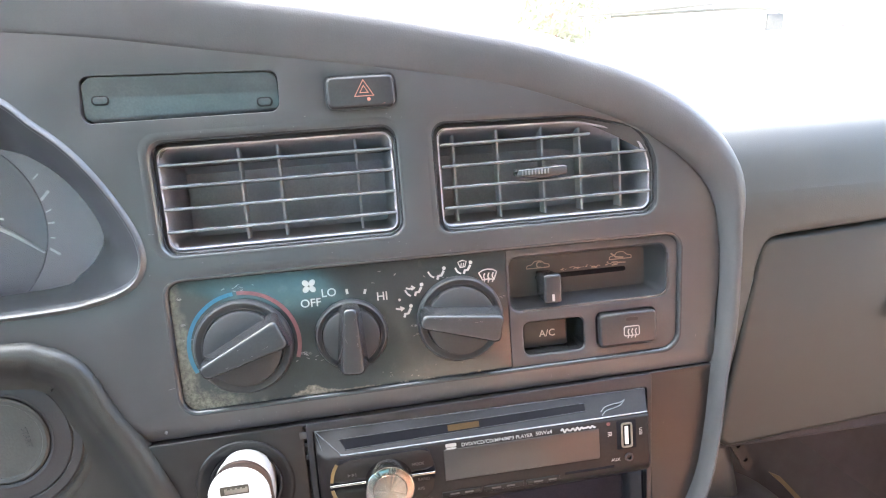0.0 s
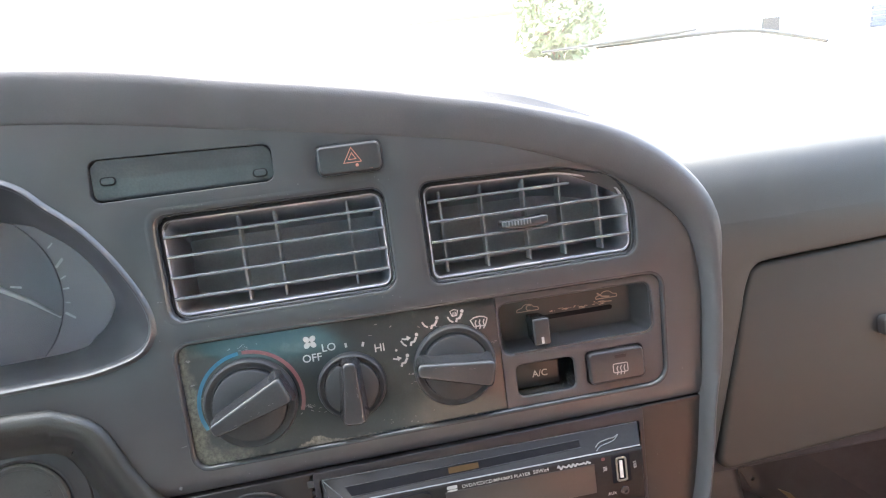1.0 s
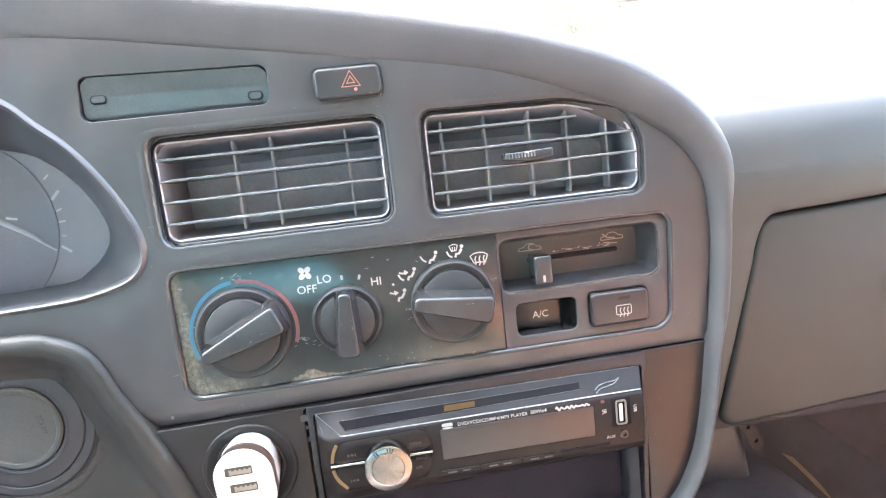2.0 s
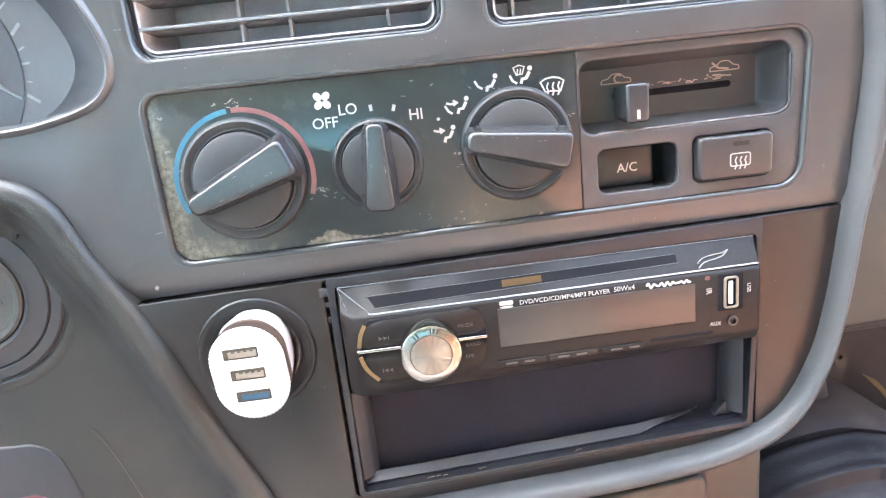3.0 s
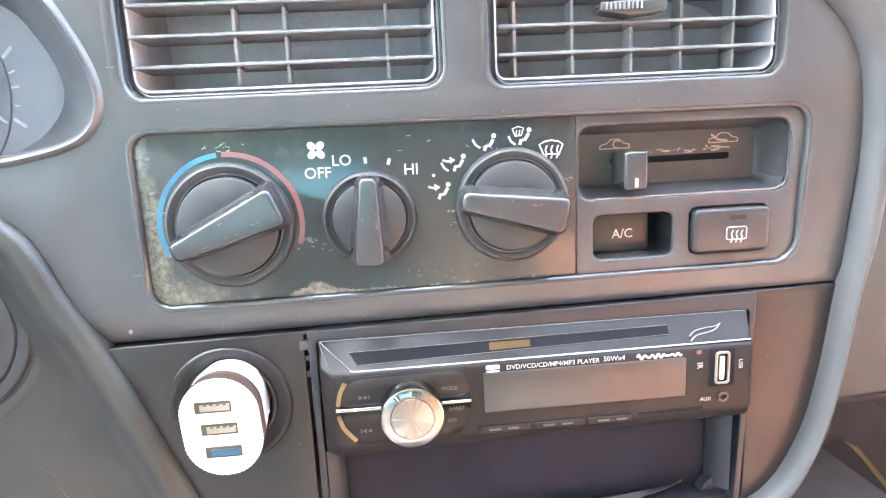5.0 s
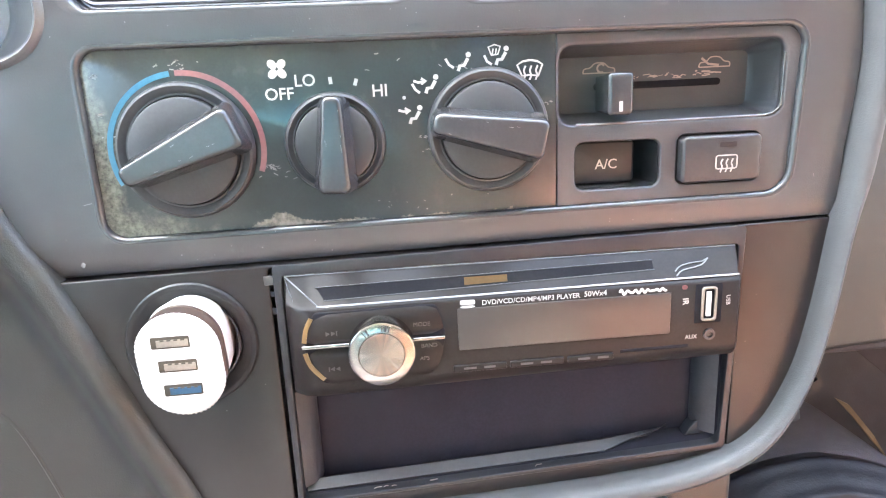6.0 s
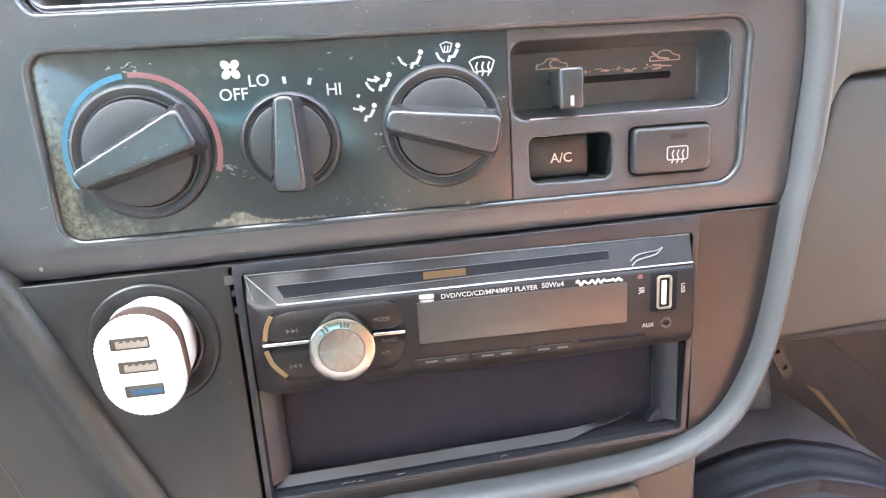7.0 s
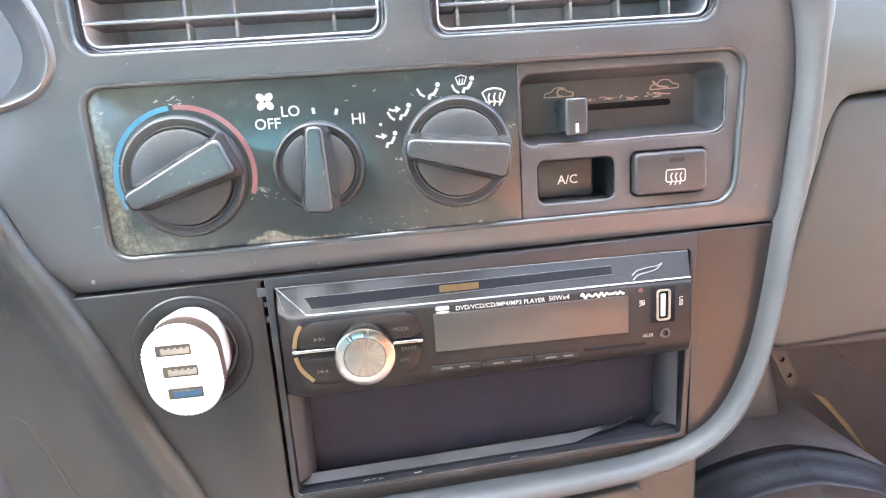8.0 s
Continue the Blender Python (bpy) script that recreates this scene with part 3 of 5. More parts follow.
def vent(name, loop, slats, vanes, label, y=4.6):
    v = thing(name, (sum(p[0] for p in loop) / len(loop), 6, 58), label, "air vent", "vents in the centre panel")
    bm = bmesh.new()
    rings = [ring(bm, grow(loop, d), yy) for d, yy in ((0.2, 8.5), (-1.6, 4.5), (-2.4, 4.8), (-2.6, 8), (-5, 40))]
    for a, b in zip(rings, rings[1:]):
        bridge(bm, a, b)
    low_ = min(p[1] for p in loop)
    for q in rings[-1]:
        q.co.z = low_ + 0.78 * (q.co.z - low_)
    bm.faces.new(rings[-1])
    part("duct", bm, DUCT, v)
    bm = bmesh.new()
    rings = [ring(bm, [(p + 0.8, q - 0.8) for p, q in grow(loop, d)], yy) for d, yy in ((1.3, 9), (1.0, 5.8), (-0.25, 4.8), (-0.8, 4.5), (-1.3, 4.8), (-1.6, 5.8), (-1.8, 14))]
    for a, b in zip(rings, rings[1:]):
        bridge(bm, a, b)
    part("frame", bm, BEZEL, v)
    for x0, x1, z in slats:
        bm = bmesh.new()
        prof = [(y - 1.3, z + 0.1), (y - 1.2, z + 0.55), (y - 0.7, z + 0.95), (y + 0.2, z + 1.1), (y + 1.6, z + 1.05), (y + 15, z - 0.7), (y + 15, z - 1.5), (y + 1, z - 0.35), (y - 0.7, z - 0.45), (y - 1.2, z - 0.25)]
        ra, rb = [[bm.verts.new((x, yy, zz)) for yy, zz in prof] for x in (x0, x1)]
        bridge(bm, ra, rb)
        bm.faces.new(ra), bm.faces.new(rb)
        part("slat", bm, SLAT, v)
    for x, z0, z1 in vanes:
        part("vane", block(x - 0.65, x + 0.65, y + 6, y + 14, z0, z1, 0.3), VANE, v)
    return v


vent("air_vent", VENT_L, [(-101.2, 11.6, z) for z in (75.5, 65, 54, 43)], [(-64.3, 36, 82), (-45.2, 36, 82), (-6.4, 36, 82)],
              "wide dark grey air vent with four horizontal slats")
vent_r = vent("air_vent", VENT_R, [(36.5, 116, 75), (36.5, 147, 64), (36.5, 148.5, 53), (36.5, 148.5, 42.5)],
              [(44, 35, 80), (67.4, 35, 81), (91.8, 35, 81), (112.5, 35, 79), (134.6, 35, 72)], "dark grey air vent with a ribbed finger tab and rounded corner")
tab = part("finger_tab", prism(rpoly([(74, 56.4, 1), (86, 54.4, 2), (100.2, 55.8, 1.5), (100.4, 60.6, 1.5), (74.5, 59.8, 1)]), -4, 6, 1), EDGE, vent_r, "ribbed grey finger tab")
for i in range(9):
    part("rib", block(76.0 + 1.7 * i, 76.7 + 1.7 * i, -4.6, -3, 56.8, 59.4, 0.2), SLAT, tab)

# ---- hazard switch and blank pocket ----
haz = thing("hazard_switch", (-1, 0, 104), "black hazard warning button with a worn red triangle", "switch")
part("housing", prism(grow(HAZARD, 0.1), 0.2, 12, 0.2), BEZEL, haz)
part("button", prism(rr(-17.6, 96.2, 15.2, 111.4, 3.2), -3.5, 5, 1.8, steps=6), SWITCH, haz)
bm = stroke([(-4.3, 101.6), (0.3, 109.2), (4.9, 101.6)], 0.7, -3.55, closed=True)
stroke([(-1.7, 103.2), (0.3, 106.5), (2.3, 103.2)], 0.7, -3.55, bm, closed=True)
part("triangle", bm, ORANGE_INK, haz, "worn red warning triangle")
part("wear_mark", flat(circle(9.5, 98.4, 2.6, 14, 0.9), -3.3), ORANGE_INK, haz, "worn orange patch")
part("wear_mark", flat(circle(2.4, 100, 0.9, 10), -3.4), ORANGE_INK, haz)
pocket = thing("dash_pocket", (-85, 0, 108), "shallow blank dashboard pocket with a glossy curved lower face", "dashboard trim")


def lid_shape():
    """A nearly flush lid: a lower half that leans slightly down, and an upper half that leans more, above a crease that rises to one side."""
    bm = bmesh.new()
    rows_ = []
    for k in range(25):
        v = k / 24
        row = []
        for j in range(19):
            u = j / 18
            bow = 4.2 * max(0.0, 1 - min(v, 1 - v) * 19 / 4.2) ** 2
            x = (-130.2 + 1.6 * v + bow) * (1 - u) + (-40.9 + 0.4 * v - bow) * u
            z = 97.8 + v * (18.3 + 2.3 * (1 - u))
            crease = 0.56 - 0.06 * u
            w = v / crease
            y = 3.4 - 1.2 * w if w < 1 else 2.2 - 1.8 * (v - crease) / (1 - crease)
            y += 1.2 * max(0.0, 1 - v * 19 / 1.5) ** 2
            row.append(bm.verts.new((x, y, z)))
        rows_.append(row)
    for a, b in zip(rows_, rows_[1:]):
        bridge(bm, a, b, False)
    return bm


part("face", lid_shape(), POCKET_FACE, pocket, "satin dark face", smooth=60)
part("backing", prism(grow(POCKET, 0.3), 5, 8), DEEP, pocket)
for x, z, w, y0 in ((-121.8, 108, 4.0, 2.0), (-47.5, 102.6, 3.8, 2.45)):
    c_ = part("clip", prism(rr(x - w, z - 2.3, x + w, z + 2.3, 2.2), y0, 4, 0.2), SLOT_BLACK, pocket)
    part("clip_face", prism(rr(x - w + 0.75, z - 1.6, x + w - 0.75, z + 1.6, 1.5), y0 - 0.2, 3.5, 0.2), POCKET_FACE, c_)

# ---- heater controls ----
heater = thing("heater_control", (30, 0, -15), "worn glossy black heater control panel with three rotary knobs", "heater control")
part("face", prism(rpoly([(-105.2, -48.7, 6), (66, -47.1, 0.2), (66, 18.9, 0.2), (-105.2, 19.3, 6)]), 2.2, 8, 0.2), FACE, heater, "glossy dark face with peeling coating")
SLOT, AC, DEFOG = rr(67.5, -15.5, 156.5, 13.5, 5), rr(73.5, -41, 107.5, -22.5, 3.5), rr(114.5, -41, 148.5, -21.5, 3)
part("switch_panel", plate(rpoly([(66.2, -47.0, 0.2), (160.4, -46.2, 8), (163.2, 18.2, 6), (66.2, 18.8, 0.2)]), [SLOT, AC, DEFOG], 2.0, 10, 0.6, hole_r=(1.5, 1.0, 0.8)), SWITCH_PANEL, heater)


def knob(x, z, rad, turn, tip, tail, w_tip, w_end, label):
    """A rotary knob: dished collar, disc and a tapered grip bar whose narrow end points along turn."""
    k = part("knob", lathe([(rad, 2.4), (rad + 0.2, 0.6), (rad - 0.5, -1.3), (rad - 1.4, -1.9), (rad * 0.89, -1.5), (rad * 0.84, -0.8), (rad * 0.81, -0.9), (rad * 0.80, -0.4), (rad * 0.797, 2.4)], x, z, 56), DISC, heater, label)
    disc = rad * 0.785
    part("disc", lathe([(0, -4.2), (disc * 0.5, -4.3), (disc - 1.2, -4.1), (disc - 0.3, -3.6), (disc, -2.6), (disc, 2)], x, z, 56), DISC, k)
    a = radians(turn)
    c, s = math.cos(a), math.sin(a)
    bm = bmesh.new()
    rings = []
    for inset, yy in ((2.2, -14.7), (1.5, -14.66), (1.05, -14.42), (0.6, -13.95), (0.25, -13.3), (0.05, -12.5), (-0.1, -11.4), (-0.7, -9.0), (-1.9, -5.0), (-2.1, -2)):
        e, q = w_end / 2 - inset, max(0.5, w_tip / 2 - inset * 0.85)
        inset = max(inset, 0.0)
        shape = rpoly([(inset - tail, -e, min(2.6, e * 0.8)), (tip - inset, -q, q * 0.8), (tip - inset, q, q * 0.8), (inset - tail, e, min(2.6, e * 0.8))], 5)
        rings.append(ring(bm, [(x + u * c - v * s, z + u * s + v * c) for u, v in shape], yy))
    for p, q in zip(rings, rings[1:]):
        bridge(bm, p, q)
    bm.faces.new(rings[0])
    part("grip", bm, KNOB, k)
    mark = [(x + u * c - v * s, z + u * s + v * c) for u, v in rr(tip - 9.5, -0.7, tip - 4, 0.7, 0.6, 3)]
    part("pointer_mark", flat(mark, -14.68, depth=0.12), KNOB, k)
    nick = random.Random(int(rad * 10))
    bm = bmesh.new()
    for j in range(7):
        u, v, w = nick.uniform(-tail + 4, tip - 3), nick.choice((-1, 1)) * nick.uniform(0.3, 0.42) * w_tip, nick.uniform(0.5, 1.8)
        stroke([(x + p * c - q * s, z + p * s + q * c) for p, q in ((u, v), (u + w * 0.5, v + 0.1), (u + w, v + nick.uniform(-0.3, 0.3)))], nick.uniform(0.05, 0.12), -14.6, bm, depth=0.12)
    tagged(part("scuffs", bm, SCRATCH, k, "pale scuffs on the grip"), kind="stuff")
    return k


knob(-71.7, -17.3, 24.5, 202, 20.5, 23.0, 7.5, 15.6, "large black temperature knob")
knob(-17.7, -17.3, 18.5, 87.5, 17.2, 17.2, 7.2, 12.4, "small black fan speed knob")
knob(39.6, -15.6, 22.9, 168.5, 22.5, 19.8, 7.6, 15.2, "black air direction knob")

Y = 2.2


def printed(name, bm, mat=WHITE_INK, label=""):
    return part(name, bm, mat, heater, label)


printed("cold_arc", stroke(arc(-71.5, -17, 27.2, 96, 205, 40), 2.0, Y), BLUE_INK, "blue arc")
printed("hot_arc", stroke(arc(-71.5, -17, 27.2, 92, -20, 40), 2.0, Y), RED_INK, "faded red arc")
for words, x, z, size in (("LO", -27.1, 5.4, 6.0), ("OFF", -36.6, 1.0, 6.0), ("HI", -0.2, 0.6, 6.2)):
    printed("lettering", letters(words, x, z, size, Y, bold=0.06))
bm = bmesh.new()
for q in range(4):
    a = 45 + 90 * q
    cx, cz = -36.6 + 2.3 * math.cos(radians(a)), 10 + 2.3 * math.sin(radians(a))
    flat([(cx + 1.9 * math.cos(radians(a)) * math.cos(t) - 1.5 * math.sin(radians(a)) * math.sin(t), cz + 1.9 * math.sin(radians(a)) * math.cos(t) + 1.5 * math.cos(radians(a)) * math.sin(t)) for t in [2 * math.pi * i / 12 for i in range(12)]], Y, bm)
printed("fan_symbol", bm)
printed("tick", stroke([(-17.8, 3.9), (-18, 6.4)], 1.3, Y))
printed("tick", stroke([(-9.2, 3.0), (-8.4, 5.4)], 1.3, Y))
printed("tick", flat(circle(8.6, -2.2, 0.7, 8), Y))


def figure(x, z, arrows, screen=False):
    """A seated-outline pictogram reduced to plain strokes, with airflow arrows."""
    bm = flat(circle(x + 2.7, z + 2.5, 1.0, 10), Y)
    stroke([(x + 2.5, z + 1.2), (x + 1.0, z - 1.3), (x - 0.6, z - 1.4), (x - 1.2, z - 3.2)], 1.25, Y, bm)
    for a in arrows:
        stroke(a, 0.9, Y, bm)
    if screen:
        stroke([(x - 4, z + 3.2), (x - 1.7, z + 4), (x + 0.5, z + 3.3), (x - 0.5, z + 0.5), (x - 2.9, z + 0.3)], 0.6, Y, bm, closed=True)
        stroke([(x - 2.6, z + 0.4), (x - 2.2, z + 2.6)], 0.5, Y, bm)
        stroke([(x - 1.4, z + 0.4), (x - 1.0, z + 2.6)], 0.5, Y, bm)
    return bm


printed("face_symbol", figure(11.5, -8.6, [[(6.2, -6.6), (8.0, -7.2), (10.6, -7.0)], [(8.6, -6.0), (10.6, -7.0), (8.8, -8.0)]]))
printed("face_and_foot_symbol", figure(18, 2.2, [[(12.4, 3.6), (14.2, 3.0), (17, 3.4)], [(15.2, 4.4), (17, 3.4), (15.2, 2.4)], [(11.8, 2.6), (13.0, 0.4), (14.6, -0.8)]]))
printed("foot_symbol", figure(30.4, 9.6, [[(24.6, 11.0), (25.8, 8.8), (27.6, 7.6)]]))
printed("foot_and_screen_symbol", figure(44.6, 11.2, [[(39.0, 11.6), (40, 9.4), (41.8, 8.2)]], True))
bm = stroke([(51.3, 7.6), (53.4, 8.8), (56.2, 9.2), (59.0, 8.7), (60.9, 7.5), (59.3, 3.4), (56.2, 3.9), (53.1, 3.6)], 0.7, Y, closed=True)
for i in range(3):
    stroke(smooth_line([(53.6 + 2.3 * i, 2.0), (54.3 + 2.3 * i, 3.8), (53.8 + 2.3 * i, 5.4), (54.5 + 2.3 * i, 7.2)], 3), 0.65, Y, bm)
printed("screen_symbol", bm)
rub = random.Random(3)
bm = bmesh.new()
for cx, cz, count, spread in ((-72, 13.5, 10, 4), (-70, 11.5, 6, 3), (64, -6, 6, 3), (17.5, -22, 12, 2.2), (5, 12, 6, 16), (30, 7.5, 4, 2), (-70, -30, 5, 14), (-43, -25, 14, 2.6), (-38, -29, 5, 5), (-101, 10, 9, 0.8), (-100.5, -3, 8, 0.8), (-98.5, -11, 8, 1.0), (14.5, -17, 6, 0.9), (8, -41, 10, 12)):
    for k in range(count):
        x, z, a, ln = rub.gauss(cx, spread), rub.gauss(cz, spread * 0.22), rub.uniform(-0.7, 0.7), rub.uniform(0.4, 1.8)
        if -102 < x < 65 and -46 < z < 17:
            stroke([(x, z), (x + ln * 0.5 * math.cos(a), z + ln * 0.5 * math.sin(a) + rub.uniform(-0.3, 0.3)), (x + ln * math.cos(a), z + ln * math.sin(a))], rub.uniform(0.15, 0.45), Y, bm, depth=0.05)
tagged(printed("scratches", bm, SCRATCH, "pale scratches"), kind="stuff")

# ---- recirculation slider ----
slider = thing("air_slider", (112, 10, -1), "black recirculation slider in a recessed slot with worn paint", "slider control")
bm = bmesh.new()
rings = [ring(bm, rr(67.5 + d, -15.5 + d, 156.5 - 1.6 * d, 13.5 - d, rd), yy) for d, rd, yy in ((-0.2, 5, 4.5), (0.7, 4.6, 8), (2.4, 3.4, 16), (3.6, 2.4, 18.5))]
for a, b in zip(rings, rings[1:]):
    bridge(bm, a, b)
bm.faces.new(rings[-1])
part("recess", bm, SWITCH_PANEL, slider)
part("worn_edge", tube([(x, 2.6, z) for x, z in smooth_line([(74, -15.8), (100, -15.75), (140, -15.6), (150, -15.5), (154.4, -14), (156.3, -10), (156.6, 8)], 5)], 0.55, 8), EDGE, slider, "polished lower edge of the opening")
# the slider's dark groove
part("groove_or_reflection", prism(rr(86, -3.2, 139.4, -0.4, 1.3), 18.1, 22, 0.2), SLOT_BLACK, slider)
lev = part("lever", prism(rr(85.2, -12.6, 95.2, 3.3, 1.8), -1.5, 17, 1.6, taper=-1.2, steps=5), KNOB, slider)
part("index_mark", flat(rr(89.4, -11.2, 90.8, -7.4, 0.3), -1.52), WHITE_INK, lev)


def car_outline(x, z, s, y):
    pts = smooth_line([(x - 6.5, z - 1.6), (x - 6, z), (x - 3.4, z + 0.6), (x - 1.6, z + 2.2), (x + 2, z + 2.2), (x + 4, z + 0.6), (x + 6.4, z), (x + 6.6, z - 1.6)], 3)
    bm = stroke(pts, s, y)
    return stroke([(x - 6.5, z - 1.6), (x + 6.6, z - 1.6)], s, y, bm)


bm = car_outline(88, 5.2, 0.5, 18.4)
stroke(arc(89, 5.4, 1.6, 40, 300, 10), 0.7, 18.4, bm)
part("recirculate_symbol", bm, WORN_INK, slider, "worn car outline")
bm = car_outline(136.5, 5.6, 0.5, 18.4)
stroke([(131, 7.6), (134, 5.2), (138.5, 4.6)], 0.9, 18.4, bm)
part("fresh_air_symbol", bm, WORN_INK, slider, "worn car outline")
bm = bmesh.new()
for k in range(26):
    x, z = rub.uniform(98, 136), rub.gauss(1.6, 0.55)
    ln = rub.uniform(0.8, 4.0)
    stroke([(x, z), (x + ln * 0.4, z + rub.uniform(-0.3, 0.3)), (x + ln, z + rub.uniform(-0.4, 0.4))], rub.uniform(0.15, 0.7), 18.4, bm, depth=0.05)
part("worn_streak", bm, WORN_INK, slider, "streak of worn paint")

ac_button = thing("ac_button", (90, 8, -32), "black air conditioning button, pressed deep into its opening", "switch")
bm = bmesh.new()
rings = [ring(bm, grow(AC, d), yy) for d, yy in ((-0.2, 3), (-0.5, 8), (-0.6, 30))]
for a, b in zip(rings, rings[1:]):
    bridge(bm, a, b)
bm.faces.new(rings[-1])
part("well", bm, KNOB, ac_button)
part("button", prism(rr(74.6, -40, 101, -23.5, 1.5), 12, 28, 0.8), SWITCH, ac_button)
part("lettering", letters("A/C", 89.4, -32.6, 5.6, 11.95, bold=0.03), CHARGER, ac_button)
defog = thing("rear_defogger_button", (131.5, 0, -31), "black rear window heater button standing proud", "switch")
part("button", prism(rr(115.2, -40.4, 147.8, -22, 2.6), -1.5, 8, 1.6, steps=4), SWITCH, defog)
bm = stroke(rr(128.9, -35.2, 137.5, -30.0, 0.8, 2), 0.5, -1.55, closed=True)
for i in range(3):
    stroke(smooth_line([(130.8 + 2.1 * i, -36.6), (131.5 + 2.1 * i, -34.6), (131.0 + 2.1 * i, -33.0), (131.7 + 2.1 * i, -31.4)], 3), 0.55, -1.55, bm)
part("heated_window_symbol", bm, WHITE_INK, defog)
part("indicator", flat(rr(130, -26.8, 137, -24.8, 0.5, 2), -1.55), LOWER, defog)

# ---- radio ----
TRAY_MOUTH = rpoly([(-44.2, -166.8, 2), (138.7, -157.8, 2), (138.7, -109.5, 2), (-44.2, -113.4, 2)], 3)
radio = thing("car_radio", (47, 0, -90), "black car DVD player with silver volume knob and dim display", "car radio")


def radio_body():
    prof = [(12, -67), (2, -67), (0.2, -67.3), (-9.5, -76.6), (-11.2, -77.6), (-12, -79), (-12, -107.5), (-11.2, -111.5), (-9, -114.4), (2, -117), (12, -117)]
    bm = bmesh.new()
    rings = []
    for x, k in ((-42.5, 0.25), (-41.5, 0.5), (-37, 0.85), (-33, 0.98), (-30, 1.0), (136, 1.0), (137.2, 0.92), (137.6, 0.6)):
        rings.append([bm.verts.new((x + (0.34 * max(0.0, z + 77) if x > 100 else 0), 2 + (y - 2) * (k if y < 2 else 1), z + 0.021 * (x + 42) * max(0.0, -77 - z) / 37)) for y, z in prof])
    for a, b in zip(rings, rings[1:]):
        bridge(bm, a, b, False)
    bm.faces.new(rings[0]), bm.faces.new(rings[-1])
    return bm


part("fascia", radio_body(), GLOSSY, radio)
part("sleeve", plate(rpoly([(-46.4, -168.4, 2), (141.4, -160, 2), (144.6, -58.9, 2), (-46.4, -62.4, 2)], 3), [rpoly([(-44, -166.6, 2), (138.5, -157.6, 2), (141.6, -66.6, 1.5), (-43, -66.6, 1.5)], 3)], -0.3, 12, 0.5), SLEEVE, radio)
bm = bmesh.new()
bm.faces.new([bm.verts.new((x, 0.5 - (-66.6 - z) - 0.15, z)) for x, z in ((-29.5, -71.4), (103.5, -70.2), (103.2, -72.9), (-26.5, -75.2))])
part("disc_slot", bm, SLOT_BLACK, radio)
for pts_, rad_ in (([(-30, -71.2), (103.8, -70.0)], 0.2), ([(-27, -75.4), (103.5, -73.1)], 0.22)):
    part("slot_edge", tube([(x, 0.5 - (-66.6 - z) - 0.05, z) for x, z in pts_], rad_, 6), BLACK, radio)
# thin lighter tubes that draw the highlight along the bevel's edges
for pts_, rad_ in (([(-41.8, 0.2, -67.2), (-38.6, -2.6, -69.5), (-29.0, -10.0, -77.0)], 0.28), ([(-42, 0.1, -67.1), (140, 0.1, -67.1)], 0.3), ([(-42.3, 0.6, -67), (-37.5, -7.6, -78.5)], 0.18)):
    part("bevel_edge", tube(pts_, rad_, 6), BEVEL_GLINT, radio)
bm = bmesh.new()
va = [bm.verts.new((x, 0.5 - (-66.6 - z) - 0.3, z)) for x, z in ((27.4, -71.2), (44.4, -71.2), (44.2, -73.4), (27.2, -73.6))]
bm.faces.new(va)
part("amber_strip", bm, AMBER_DIM, radio, "amber strip inside the slot")
part("chrome_line", tube([(-29.5, -10.0, -77.0), (-26, -10.6, -77.0), (60, -10.4, -76.6), (136.6, -10.2, -76.2)], 0.36, 8), PALE_EDGE, radio, "bright worn edge line")
part("display", prism(rr(23.5, -98.2, 108, -81.2, 0.5, 2), -12.4, -10, 0.2), SCREEN, radio, "dim brown-grey display window")
ctl = part("control_pad", prism(rpoly([(-30, -107.5, 5), (13.4, -106.5, 4), (19.2, -92, 14), (15.6, -78.4, 3), (-30.5, -78.6, 2), (-36.5, -92, 14)]), -12.6, -10, 0.6), SLOT_BLACK, radio)


def curved_key(ends, z0, z1, y, bulge):
    """A pad bowed like a barrel; ends(v) gives its left and right limits at the height v from 0 to 1."""
    bm = bmesh.new()
    rows_ = []
    for k in range(15):
        v = k / 14
        a, b = ends(v)
        row = []
        for j in range(13):
            u = j / 12
            side = max(0.0, 1 - min(u, 1 - u) * (b - a) / 1.6) ** 2
            row.append(bm.verts.new((a + (b - a) * u, y - bulge * (1 - (2 * v - 1) ** 4) + 1.2 * side, z0 + (z1 - z0) * v + 0.02 * (a + (b - a) * u))))
        rows_.append(row)
    for a, b in zip(rows_, rows_[1:]):
        bridge(bm, a, b, False)
    return bm


part("key", curved_key(lambda v: (-35.2 + 6.2 * v * v, 17.8 - 3.0 * v * v), -90.4, -78.9, -12.6, 1.5), GLOSSY, ctl, smooth=60)
part("key", curved_key(lambda v: (-35.2 + 6.2 * (1 - v) ** 2, 17.8 - 4.6 * (1 - v) ** 2), -107.2, -92.8, -12.6, 1.2), GLOSSY, ctl, smooth=60)
part("chrome_divider", block(-36, 18.2, -14.2, -11, -92.3, -90.9, 0.4), STEEL, ctl)
for pts_ in ([(-31.6, -80.4), (-33.8, -84.6), (-35, -89.8)], [(-35, -94), (-33.2, -99.6), (-28.6, -105.2)]):
    part("amber_edge", stroke(smooth_line(pts_, 4), 1.7, -13.1, depth=0.5), BRASS, ctl, "amber light strip")
vol = part("volume_knob", lathe([(12.4, -12.5), (12.4, -21.7), (12.25, -22.2), (11.9, -22.4), (11.7, -22.0)], -6, -93, 56), STEEL, radio, "brushed silver volume knob")
spin = random.Random(11)
recentre(part("ring", lathe([(11.95, -22.3), (11.7, -22.45), (8.6, -22.85), (8.4, -22.6)], -6, -93, 72), SPUN, vol, "spun silver ring"), (-6, -22, -93))
